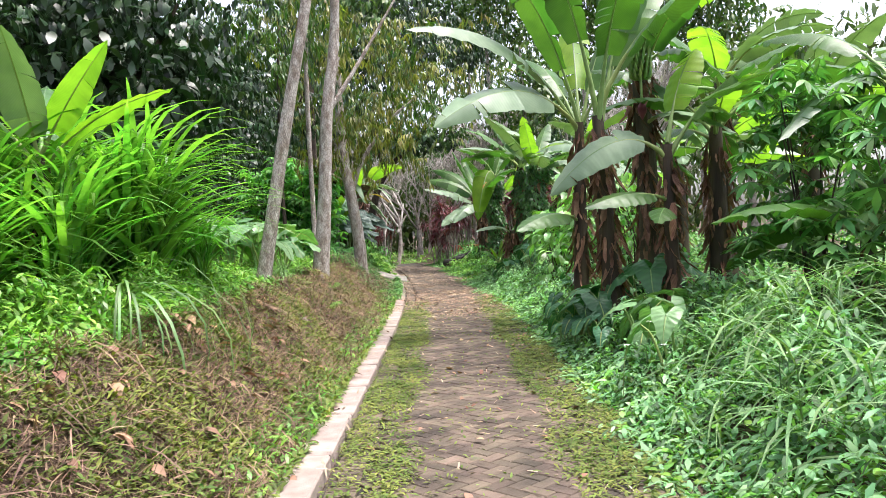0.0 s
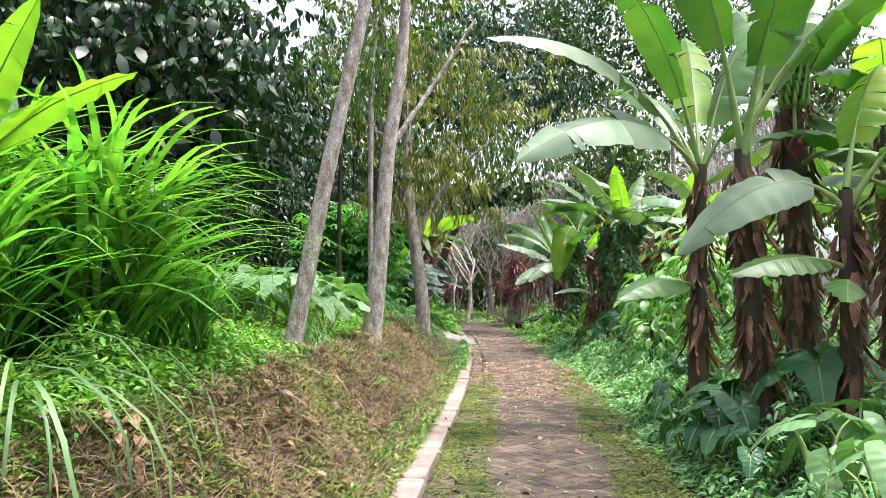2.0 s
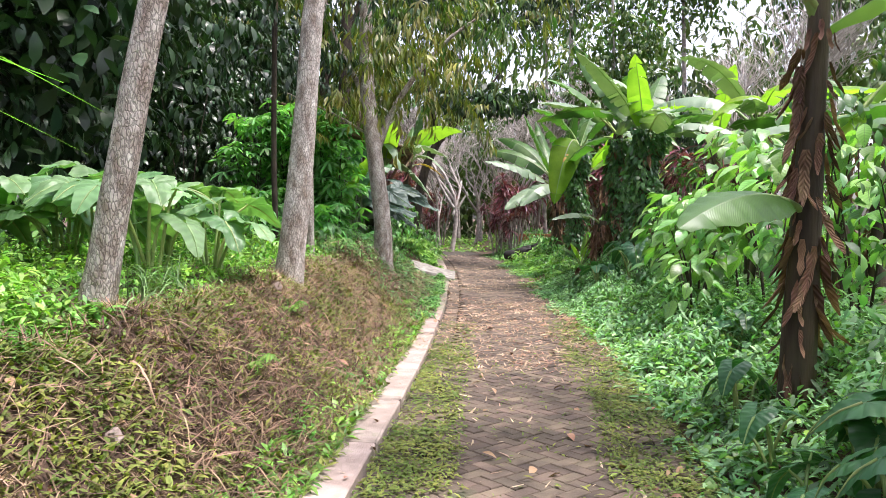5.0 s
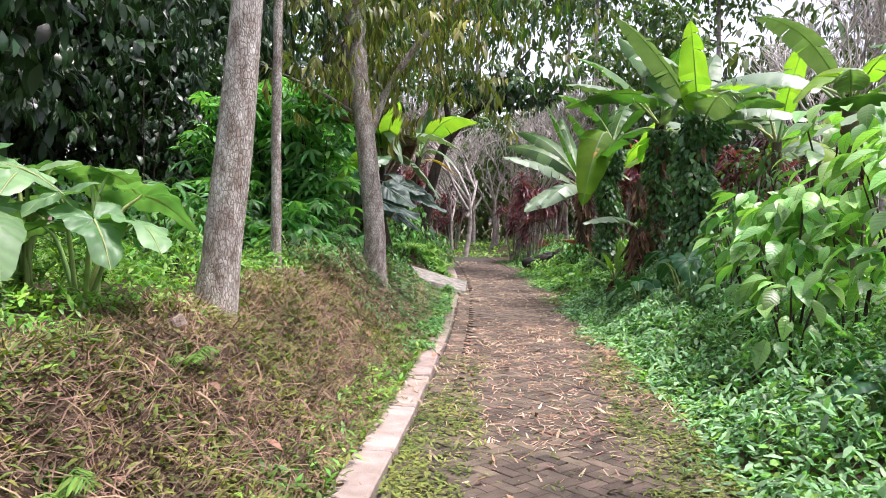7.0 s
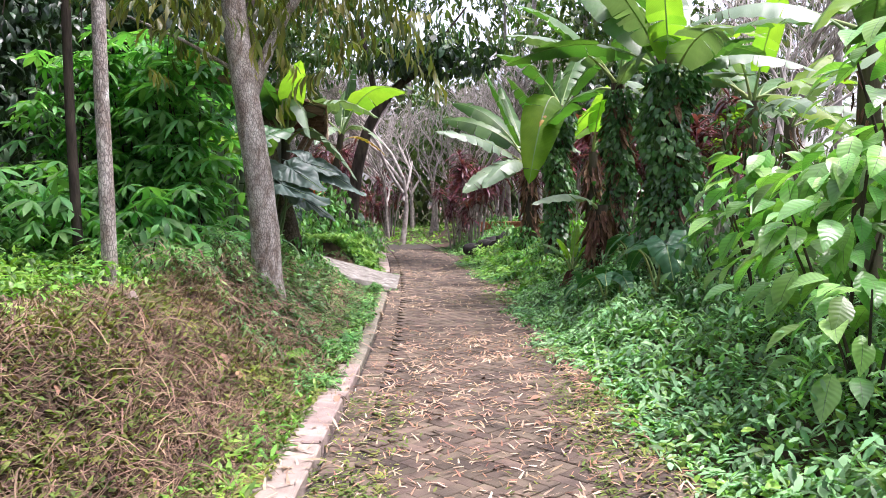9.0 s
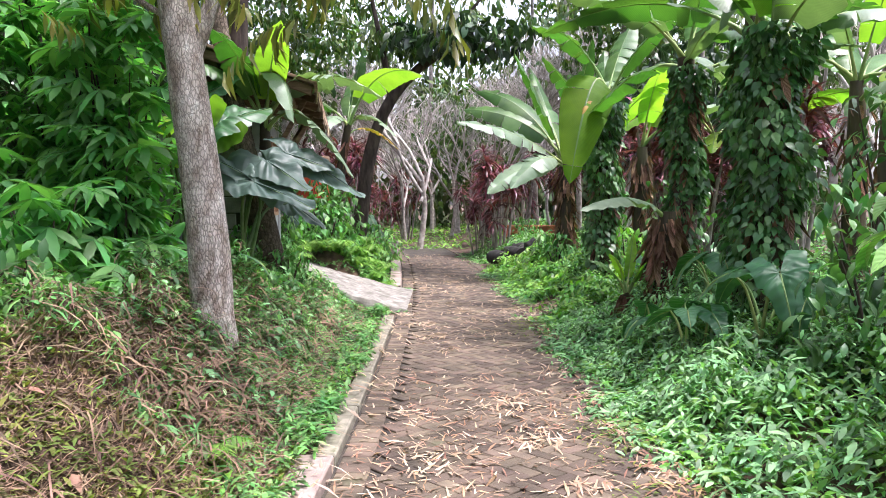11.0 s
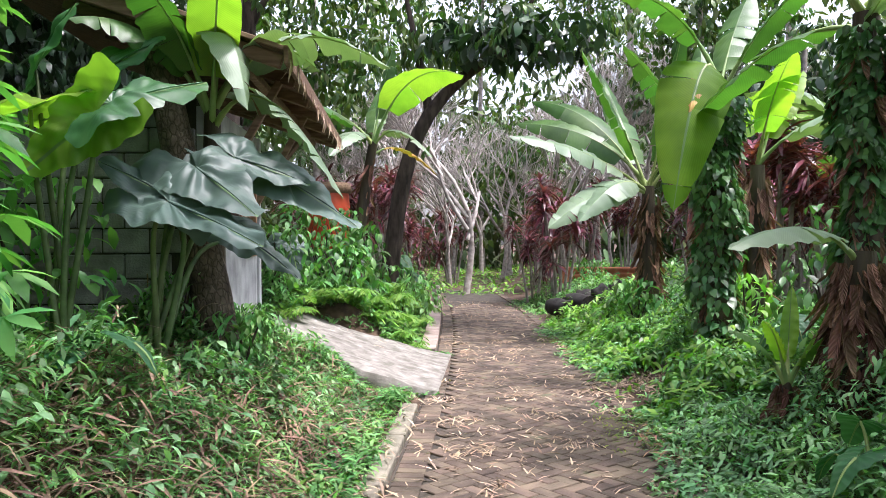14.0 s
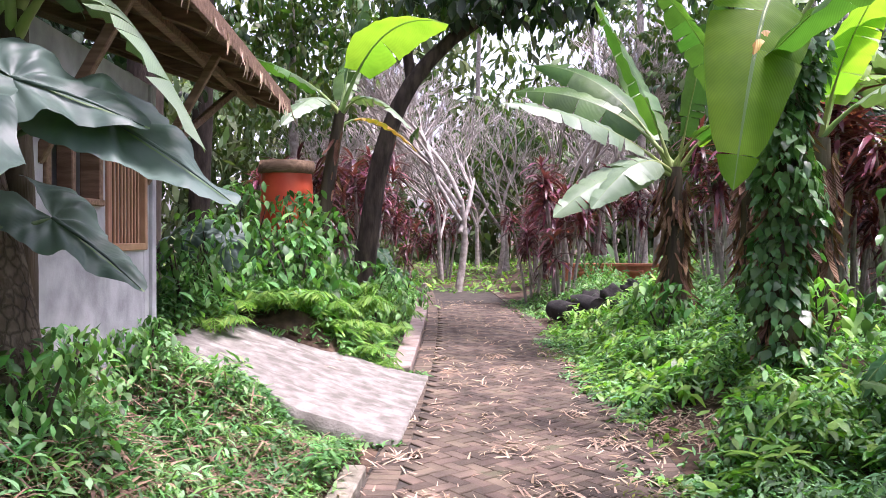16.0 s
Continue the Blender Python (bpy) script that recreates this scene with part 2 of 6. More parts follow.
M = dict(
    soil=mat("soil", (0.05, 0.03, 0.02), (0.11, 0.07, 0.045), 0.95, 9, 1.0, c3=(0.1, 0.12, 0.035), vary=0.0, hue=0, fine=35),
    joint=mat("joint_sand", (0.035, 0.03, 0.026), (0.07, 0.06, 0.045), 0.95, 4, 0.6, vary=0, hue=0),
    brick=mat("paving_brick", (0.066, 0.05, 0.037), (0.148, 0.11, 0.079), 0.8, 3.0, 0.6, vary=0.38, hue=0.014, c3=(0.09, 0.098, 0.05), fine=90),
    kerb=mat("kerb_concrete", (0.25, 0.195, 0.165), (0.4, 0.32, 0.28), 0.9, 5, 0.6, vary=0.08, hue=0.01, c3=(0.3, 0.28, 0.2), fine=120),
    kerb_old=mat("old_kerb_concrete", (0.17, 0.155, 0.115), (0.3, 0.27, 0.215), 0.95, 8, 0.8, vary=0.12, hue=0.01, c3=(0.13, 0.14, 0.065), fine=80),
    slab=mat("slab_concrete", (0.14, 0.13, 0.11), (0.27, 0.255, 0.225), 0.9, 7, 1.0, vary=0.0, hue=0, c3=(0.4, 0.38, 0.35), fine=45, stretch=(1, 1.3, 1)),
    bark_pale=mat("pale_mottled_bark", (0.3, 0.235, 0.195), (0.62, 0.56, 0.51), 0.9, 12, 0.9, vary=0.03, hue=0, stretch=(1, 1, 0.45), fine=60, c3=(0.82, 0.8, 0.76), crack=46.0),
    bark_dark=mat("dark_bark", (0.025, 0.018, 0.014), (0.08, 0.06, 0.045), 0.95, 10, 1.0, vary=0.1, hue=0, stretch=(1, 1, 0.3), fine=40),
    bark_rough=mat("rough_brown_bark", (0.07, 0.05, 0.035), (0.19, 0.15, 0.11), 0.95, 12, 1.0, vary=0.03, hue=0, stretch=(1, 1, 0.6), fine=40, crack=26.0),
    bark_grey=mat("grey_bark", (0.2, 0.17, 0.15), (0.42, 0.38, 0.34), 0.9, 8, 0.8, vary=0.1, hue=0, fine=40),
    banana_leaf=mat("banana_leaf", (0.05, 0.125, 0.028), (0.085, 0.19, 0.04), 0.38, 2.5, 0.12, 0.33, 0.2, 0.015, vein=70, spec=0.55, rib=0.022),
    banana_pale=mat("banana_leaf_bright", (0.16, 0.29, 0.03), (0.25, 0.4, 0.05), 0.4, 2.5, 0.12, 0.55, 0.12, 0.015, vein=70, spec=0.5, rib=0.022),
    # yellow-green copy of banana_leaf with the backlit glow painted in
    banana_lit=mat("backlit_banana_leaf", (0.085, 0.19, 0.008), (0.14, 0.27, 0.014), 0.5, 2.5, 0.12, 0.6, 0.1, 0.01, vein=70, spec=0.25, rib=0.022),
    # greyed copy of banana_leaf: the sky's sheen on the blade is in the colour
    banana_grey=mat("banana_leaf_sky_sheen", (0.14, 0.215, 0.125), (0.22, 0.3, 0.19), 0.4, 2.5, 0.06, 0.2, 0.15, 0.012, vein=70, spec=0.5, rib=0.02),
    rib=mat("midrib", (0.19, 0.28, 0.08), (0.27, 0.36, 0.13), 0.5, 8, 0.2, 0.0, 0.1),
    stem=mat("banana_stem", (0.032, 0.022, 0.014), (0.095, 0.075, 0.04), 0.65, 7, 0.7, vary=0.1, stretch=(1, 1, 0.12), c3=(0.09, 0.11, 0.045)),
    dry=mat("dry_banana_leaf", (0.1, 0.045, 0.03), (0.3, 0.17, 0.11), 0.85, 4, 0.6, 0.12, 0.45, 0.015, vein=9, c3=(0.42, 0.3, 0.22)),
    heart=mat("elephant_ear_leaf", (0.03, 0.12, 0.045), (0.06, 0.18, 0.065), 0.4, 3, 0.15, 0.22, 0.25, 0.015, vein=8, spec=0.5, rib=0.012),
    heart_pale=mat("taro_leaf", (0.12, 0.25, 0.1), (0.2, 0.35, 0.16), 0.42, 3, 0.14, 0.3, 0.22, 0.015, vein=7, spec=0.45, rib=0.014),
    # lit copy of heart: light shining through the leaf is put into its colour
    heart_lit=mat("backlit_ear_leaf", (0.13, 0.27, 0.03), (0.2, 0.36, 0.045), 0.4, 3, 0.3, 0.55, 0.15, 0.015, vein=8, spec=0.5, rib=0.014),
    ear_stalk=mat("ear_leaf_stalk", (0.05, 0.085, 0.03), (0.11, 0.16, 0.06), 0.5, 8, 0.2, 0.0, 0.15),
    # grey-green ear leaf, its silvery sky reflection painted into the base colour
    silver=mat("sky_sheen_ear_leaf", (0.05, 0.09, 0.072), (0.092, 0.142, 0.115), 0.5, 4, 0.2, 0.1, 0.2, 0.015, vein=8, spec=0.45, rib=0.008),
    grass=mat("tall_grass", (0.075, 0.2, 0.035), (0.19, 0.39, 0.075), 0.42, 3, 0.15, 0.52, 0.5, 0.02),
    grass2=mat("verge_grass", (0.095, 0.19, 0.065), (0.2, 0.32, 0.14), 0.5, 3, 0.15, 0.3, 0.4, 0.02),
    weed=mat("weed_leaves", (0.065, 0.185, 0.052), (0.165, 0.335, 0.105), 0.48, 2, 0.15, 0.3, 0.65, 0.025, spec=0.4),
    weed2=mat("bright_weed_leaves", (0.1, 0.25, 0.035), (0.22, 0.4, 0.07), 0.42, 2, 0.15, 0.32, 0.6, 0.025, spec=0.5),
    weed3=mat("pale_weed_leaves", (0.12, 0.27, 0.115), (0.27, 0.46, 0.23), 0.5, 2, 0.15, 0.3, 0.68, 0.02, spec=0.4),
    moss=mat("path_grass", (0.085, 0.13, 0.022), (0.2, 0.23, 0.05), 0.7, 2, 0.15, 0.25, 0.4, 0.03),
    straw=mat("dry_straw", (0.11, 0.068, 0.045), (0.29, 0.195, 0.13), 0.8, 4, 0.3, 0.08, 0.6, 0.025),
    litter=mat("bamboo_litter", (0.3, 0.2, 0.13), (0.52, 0.4, 0.29), 0.7, 4, 0.3, 0.05, 0.35, 0.02),
    brown_leaf=mat("fallen_leaf", (0.2, 0.1, 0.06), (0.4, 0.24, 0.15), 0.7, 4, 0.3, 0.05, 0.35, 0.02),
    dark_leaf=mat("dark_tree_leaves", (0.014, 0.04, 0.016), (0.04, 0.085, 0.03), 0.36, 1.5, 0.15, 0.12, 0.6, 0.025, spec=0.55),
    far_leaf=mat("distant_leaves", (0.05, 0.085, 0.035), (0.13, 0.17, 0.075), 0.6, 0.4, 0.1, 0.2, 0.5, 0.04, spec=0.2),
    mid_leaf=mat("tree_leaves", (0.045, 0.095, 0.022), (0.1, 0.17, 0.04), 0.45, 1.5, 0.15, 0.3, 0.4, 0.04, spec=0.5),
    olive_leaf=mat("drooping_leaves", (0.07, 0.1, 0.022), (0.26, 0.25, 0.055), 0.4, 1.5, 0.15, 0.32, 0.5, 0.035, spec=0.55),
    cassava=mat("cassava_leaves", (0.09, 0.27, 0.08), (0.19, 0.41, 0.13), 0.42, 2, 0.15, 0.4, 0.45, 0.02),
    coffee=mat("coffee_leaves", (0.12, 0.28, 0.065), (0.28, 0.49, 0.15), 0.33, 1.2, 0.12, 0.32, 0.5, 0.02, vein=9, spec=0.55, rib=0.02),
    ivy=mat("climber_leaves", (0.04, 0.125, 0.04), (0.11, 0.235, 0.075), 0.36, 3, 0.15, 0.2, 0.5, 0.02, spec=0.55),
    fern=mat("fern_fronds", (0.09, 0.2, 0.03), (0.18, 0.33, 0.06), 0.5, 3, 0.1, 0.38, 0.3, 0.02),
    red=mat("cordyline_leaves", (0.075, 0.02, 0.034), (0.21, 0.05, 0.075), 0.38, 2, 0.15, 0.28, 0.75, 0.03, spec=0.55, c3=(0.4, 0.09, 0.12)),
    twig=mat("bare_twigs", (0.28, 0.25, 0.22), (0.54, 0.5, 0.46), 0.85, 6, 0.4, vary=0.3, hue=0.01),
    wall=mat("whitewashed_wall", (0.26, 0.26, 0.27), (0.47, 0.475, 0.49), 0.9, 3.5, 0.3, vary=0, hue=0),
    block=mat("grey_block", (0.2, 0.2, 0.2), (0.34, 0.34, 0.33), 0.95, 6, 0.8, vary=0.15, hue=0),
    wood=mat("brown_timber", (0.13, 0.075, 0.045), (0.24, 0.15, 0.095), 0.75, 4, 0.4, vary=0.15, hue=0.01, stretch=(1, 8, 8)),
    bar=mat("painted_timber", (0.3, 0.16, 0.09), (0.42, 0.24, 0.15), 0.6, 4, 0.2, vary=0.1, hue=0.01),
    # near black, stands for the shade inside the shed
    dark=mat("painted_room_shade", (0.012, 0.012, 0.012), (0.03, 0.028, 0.025), 0.9, 4, 0.1, vary=0, hue=0),
    tank=mat("orange_plastic", (0.5, 0.06, 0.025), (0.65, 0.1, 0.04), 0.45, 3, 0.1, vary=0, hue=0),
    terra=mat("terracotta", (0.38, 0.12, 0.06), (0.55, 0.2, 0.11), 0.75, 5, 0.3, vary=0.1, hue=0.01),
    stone=mat("black_stone", (0.008, 0.007, 0.006), (0.028, 0.025, 0.022), 0.85, 5, 0.9, vary=0.2, hue=0, fine=25),
    fruit=mat("green_banana", (0.12, 0.24, 0.05), (0.2, 0.33, 0.08), 0.45, 6, 0.1, 0, 0.12),
    flower=mat("banana_flower", (0.16, 0.03, 0.05), (0.26, 0.06, 0.09), 0.5, 6, 0.2, 0, 0.05),
    yellow=mat("yellowing_leaf", (0.3, 0.17, 0.03), (0.45, 0.29, 0.05), 0.5, 5, 0.2, 0.3, 0.1, 0.02, vein=20),
    white=mat("white_petals", (0.7, 0.7, 0.65), (0.8, 0.8, 0.75), 0.6, 5, 0.1, 0.2, 0),
)

# ---- mesh helpers ----
rng = np.random.default_rng(7)


def mesh(name, blocks, material, smooth=True):
    """One mesh from blocks of (points, four-cornered faces, uv)."""
    V, F, U, n = [], [], [], 0
    for v, f, u in blocks:
        v = np.asarray(v, float).reshape(-1, 3)
        V.append(v)
        F.append(np.asarray(f, int).reshape(-1, 4) + n)
        U.append(np.zeros((len(v), 2)) if u is None else np.asarray(u, float).reshape(-1, 2))
        n += len(v)
    V, F, U = np.concatenate(V), np.concatenate(F), np.concatenate(U)
    me = bpy.data.meshes.new(name)
    me.vertices.add(len(V))
    me.vertices.foreach_set("co", V.astype(np.float32).ravel())
    me.loops.add(F.size)
    me.loops.foreach_set("vertex_index", F.astype(np.int32).ravel())
    me.polygons.add(len(F))
    me.polygons.foreach_set("loop_start", np.arange(0, F.size, 4, dtype=np.int32))
    me.uv_layers.new(name="uv").data.foreach_set("uv", U[F.ravel()].astype(np.float32).ravel())
    me.polygons.foreach_set("use_smooth", np.full(len(F), smooth))
    me.update(calc_edges=True)
    me.validate()
    me.materials.append(material)
    return me


def part(name, blocks, material, parent, label="", smooth=True):
    ob = new(name, mesh(name, blocks, material, smooth))
    ob.parent = parent
    if label:
        tagged(ob, label)
    return ob


def thing(name, at, label, category, group=""):
    ob = new(name)
    ob.location = at
    ob.empty_display_size = 0.1
    return tagged(ob, label, category, group)


def box(x0, x1, y0, y1, z0, z1, c=0.0):
    """A box with its edges cut by c."""
    bm = bmesh.new()
    bmesh.ops.create_cube(bm, size=1)
    for v in bm.verts:
        v.co = ((x0 + x1) / 2 + v.co.x * (x1 - x0), (y0 + y1) / 2 + v.co.y * (y1 - y0), (z0 + z1) / 2 + v.co.z * (z1 - z0))
    bm.verts.index_update()
    V = [tuple(v.co) for v in bm.verts]
    F = [[v.index for v in f.verts] for f in bm.faces]
    bm.free()
    V = np.array(V)
    if not c:
        return V, F, None
    bmx = bmesh.new()
    vs = [bmx.verts.new(v) for v in V]
    for f in F:
        bmx.faces.new([vs[i] for i in f])
    bmesh.ops.bevel(bmx, geom=list(bmx.edges), offset=c, segments=1, affect="EDGES")
    bmx.verts.index_update()
    P = np.array([tuple(v.co) for v in bmx.verts])
    Q = []
    for f in bmx.faces:
        i = [v.index for v in f.verts]
        Q.append(i if len(i) == 4 else i + i[-1:])
    bmx.free()
    Q = [q for q in Q if len(set(q)) == 4] + []
    return P, Q, None


def beam(a, b, w, h, up=(0, 0, 1)):
    """A squared timber from a to b."""
    a, b = np.array(a, float), np.array(b, float)
    t = b - a
    n = np.linalg.norm(t)
    t /= n
    s = np.cross(t, up)
    s /= np.linalg.norm(s)
    u = np.cross(s, t)
    V, F, _ = box(-w / 2, w / 2, 0, n, -h / 2, h / 2, min(w, h) * 0.12)
    return a + V[:, :1] * s + V[:, 1:2] * t + V[:, 2:] * u, F, None


def tube(points, radii, sides=8, rough=0.0, cap=True):
    """A tapered, slightly uneven tube along points."""
    P = np.array(points, float)
    n = len(P)
    T = np.gradient(P, axis=0)
    T /= np.linalg.norm(T, axis=1)[:, None] + 1e-9
    ref = np.array([0, 1, 0.0]) if abs(T[0][1]) < 0.8 else np.array([1.0, 0, 0])
    A = np.cross(T, ref)
    A /= np.linalg.norm(A, axis=1)[:, None]
    B = np.cross(T, A)
    th = np.linspace(0, 2 * np.pi, sides, endpoint=False)
    R = np.array(radii, float)[:, None] * (1 + rough * rng.uniform(-1, 1, (n, sides)))
    V = P[:, None] + R[..., None] * (np.cos(th)[None, :, None] * A[:, None] + np.sin(th)[None, :, None] * B[:, None])
    i, j = np.meshgrid(np.arange(n - 1), np.arange(sides), indexing="ij")
    k = (j + 1) % sides
    F = np.stack([i * sides + j, i * sides + k, (i + 1) * sides + k, (i + 1) * sides + j], -1).reshape(-1, 4)
    U = np.stack(np.broadcast_arrays(np.linspace(0, 1, sides)[None], np.linspace(0, 1, n)[:, None]), -1)
    return V.reshape(-1, 3), F, U.reshape(-1, 2)


def curve(points, n):
    """A smooth line of n points through the given ones."""
    P = np.array(points, float)
    if len(P) == 2:
        return P[0] + (P[1] - P[0]) * np.linspace(0, 1, n)[:, None]
    t = np.linspace(0, len(P) - 1, n)
    Q = np.vstack([2 * P[0] - P[1], P, 2 * P[-1] - P[-2]])
    i = np.minimum(t.astype(int), len(P) - 2)
    f = (t - i)[:, None]
    a, b, c, d = Q[i], Q[i + 1], Q[i + 2], Q[i + 3]
    return 0.5 * (2 * b + (c - a) * f + (2 * a - 5 * b + 4 * c - d) * f**2 + (3 * b - a - 3 * c + d) * f**3)


def blade(widths, bend=0.0, fold=0.0, cols=2):
    """A leaf of length 1 along y, its half widths row by row, drooping by bend and folded along its middle."""
    n = len(widths)
    s = np.linspace(0, 1, n)
    ang = -bend * s
    step = np.diff(s, prepend=0)
    y, z = np.cumsum(np.cos(ang) * step), np.cumsum(np.sin(ang) * step)
    c = np.linspace(-1, 1, cols)
    w = np.array(widths)
    X = w[:, None] * c[None]
    Z = z[:, None] + np.abs(X) * fold
    V = np.stack([X, np.broadcast_to(y[:, None], X.shape), Z], -1).reshape(-1, 3)
    i, j = np.meshgrid(np.arange(n - 1), np.arange(cols - 1), indexing="ij")
    F = np.stack([i * cols + j, i * cols + j + 1, (i + 1) * cols + j + 1, (i + 1) * cols + j], -1).reshape(-1, 4)
    U = np.stack(np.broadcast_arrays((c[None] + 1) / 2, s[:, None]), -1).reshape(-1, 2)
    return V, F, U


OVAL = blade((0.075, 0.185, 0.05), 0.6, 0.0, 2)
OVAL3 = blade((0.02, 0.17, 0.2, 0.02), 0.9, 0.25, 3)
TREE_LEAF = blade((0.03, 0.2, 0.015), 0.8, 0.25, 3)
WOOD_LEAF = blade((0.04, 0.19, 0.16, 0.012), 1.0, 0.0, 2)
LANCE = blade((0.03, 0.11, 0.01), 1.0, 0.3, 3)
STRAP = blade((0.006, 0.013, 0.012, 0.008, 0.001), 1.6, 0.4, 3)
STRIP = blade((0.02, 0.055, 0.01), 0.5, 0.0, 2)
COFFEE = blade((0.02, 0.17, 0.25, 0.24, 0.14, 0.01), 0.75, 0.3, 3)
IVY = blade((0.12, 0.34, 0.22, 0.02), 0.5, 0.12, 3)
ROUNDISH = blade((0.05, 0.23, 0.21, 0.02), 0.6, 0.0, 2)


def scatter(leaf, pos, yaw, pitch, roll, size):
    """Copies of one leaf as one block: turned by yaw about z, raised by pitch, rolled about their length."""
    V, F, U = leaf
    pos = np.asarray(pos, float)
    n = len(pos)
    yaw, pitch, roll, size = (np.broadcast_to(np.asarray(a, float), (n,)) for a in (yaw, pitch, roll, size))
    cy, sy, cp, sp, cr, sr = np.cos(yaw), np.sin(yaw), np.cos(pitch), np.sin(pitch), np.cos(roll), np.sin(roll)
    x = V[:, 0] * cr[:, None] + V[:, 2] * sr[:, None]
    z = -V[:, 0] * sr[:, None] + V[:, 2] * cr[:, None]
    y = V[:, 1][None] * np.ones((n, 1))
    y, z = y * cp[:, None] - z * sp[:, None], y * sp[:, None] + z * cp[:, None]
    x, y = x * cy[:, None] - y * sy[:, None], x * sy[:, None] + y * cy[:, None]
    P = np.stack([x, y, z], -1) * size[:, None, None] + pos[:, None]
    FF = (F[None] + (np.arange(n) * len(V))[:, None, None]).reshape(-1, 4)
    return P.reshape(-1, 3), FF, np.tile(U, (n, 1))


def U_(a, b, n=None):
    return rng.uniform(a, b, n)


# ---- the lie of the land ----


def mid(y):
    """The path's middle."""
    y = np.asarray(y, float)
    return 0.22 - 0.0028 * np.maximum(np.minimum(y, 46) - 11, 0) ** 2


def ramp(v, a, b):
    f = np.clip((v - a) / (b - a), 0, 1)
    return f * f * (3 - 2 * f)


def land(x, y):
    """Height of the ground."""
    x, y = np.asarray(x, float), np.asarray(y, float)
    d = x - mid(y)
    top = 0.92 - 0.1 * ramp(y, 15, 20) - 0.12 * ramp(y, 20, 25) - 0.35 * ramp(y, 28, 36) - 0.3 * ramp(y, 36, 44)
    left = top * ramp(-d, 1.3, 2.55 - 0.25 * ramp(y, 24, 26)) + 0.06 * ramp(-d, 3, 8)
    left = left * (1 - 0.6 * ramp(y, 22.4, 24.2) * (1 - ramp(y, 25.3, 26.3)) * (1 - ramp(-d, 2.3, 3.3)))
    right = 0.3 * ramp(d, 1.2, 2.8)
    h = np.where(d < 0, left, right)
    bump = 0.05 * np.sin(2.3 * x + 1.1 * y) * np.sin(1.7 * y - x) + 0.03 * np.sin(5.1 * x + 0.7) * np.sin(4.3 * y)
    slab = np.clip((-1.22 - x) / 2.1, -0.3, 1.25)
    front, back = 25.02 + 0.5 * slab, 27.68 - 0.25 * slab
    inside = ((y > front + 0.02) & (y < back - 0.02)) * ramp(-x, 1.2, 1.3) * (1 - ramp(-x, 3.2, 3.6))
    h = h * (1 - inside) + inside * np.minimum(h, 0.62 * np.maximum(slab, 0) ** 1.15 - 0.03)
    return h + (1 - inside) * bump * ramp(np.abs(d), 1.4, 2.2) - 0.035 * (1 - ramp(np.abs(d), 1.0, 1.3)) * (y < 43)


def on(x, y, dz=0.0):
    z = np.where(np.abs(x - mid(y)) < 1.04, np.maximum(land(x, y), 0.006), land(x, y))
    z = np.where((np.abs(x - mid(y) + 1.16) < 0.12) & (y < 24.6), 0.078, z)
    return np.stack([x, y, z + dz], -1)


def grid(xs, ys, dz=0.0):
    X, Y = np.meshgrid(xs, ys)
    V = np.stack([X, Y, land(X, Y) + dz], -1).reshape(-1, 3)
    w = len(xs)
    i, j = np.meshgrid(np.arange(len(ys) - 1), np.arange(w - 1), indexing="ij")
    F = np.stack([i * w + j, i * w + j + 1, (i + 1) * w + j + 1, (i + 1) * w + j], -1).reshape(-1, 4)
    return V, F, None


gx = np.concatenate([-np.geomspace(400, 8.2, 22), np.arange(-8, 8.01, 0.13), np.geomspace(8.2, 400, 22)])
gy = np.concatenate([-np.geomspace(400, 2.2, 22), np.arange(-2, 48.01, 0.2), np.geomspace(48.3, 500, 24)])
ground = new("ground", mesh("ground", [grid(gx, gy)], M["soil"]))
tagged(ground, "brown earth bank and verge strewn with moss and dead stalks", "ground", kind="structure")

# ---- path, kerb, slab ----
pavement = new("pavement", mesh("pavement", [(lambda ys: (np.stack([np.repeat(mid(ys), 2) + np.tile([-1.03, 1.03], len(ys)), np.repeat(ys, 2), np.full(2 * len(ys), -0.012)], -1),
                                              [[2 * i, 2 * i + 1, 2 * i + 3, 2 * i + 2] for i in range(len(ys) - 1)], None))(np.arange(-3, 43.01, 0.5))], M["joint"]))
tagged(pavement, "herringbone brick footpath with mossy edges and fallen bamboo leaves", "footpath", kind="structure")


def paver(length, width):
    """A chamfered paving brick, its top at z = 0."""
    a, b, c = length / 2 - 0.003, width / 2 - 0.003, 0.005
    V, F = [], []
    for z, i in ((-0.03, 0), (-c, 0), (0, c)):
        V += [(-a + i, -b + i, z), (a - i, -b + i, z), (a - i, b - i, z), (-a + i, b - i, z)]
    for r in (0, 4):
        F += [[r + k, r + (k + 1) % 4, r + 4 + (k + 1) % 4, r + 4 + k] for k in range(4)]
    return np.array(V, float), np.array(F + [[8, 9, 10, 11]]), None


def stones():
    """Places and turns of all bricks of the path."""
    out = []
    c45 = math.sqrt(0.5)
    for i in range(-260, 480):
        for j in range(-170, 170):
            for turn, a, b in ((45, i + 4 * j + 1.0, -i + 0.5), (135, i + 4 * j + 2.5, -i + 1.0)):
                d, y = (a - b) * 0.1 * c45, (a + b) * 0.1 * c45
                if abs(d) < 0.78 and -2.5 < y < 42.5:
                    out.append((d, y, turn))
    for k in range(450):
        for s in (-1, 1):
            out.append((s * 0.91, -2.4 + k * 0.1, 0))
    return out


PAVER = paver(0.2, 0.1)
paver_mesh = mesh("brick", [PAVER], M["brick"], False)
near, rest = [], []
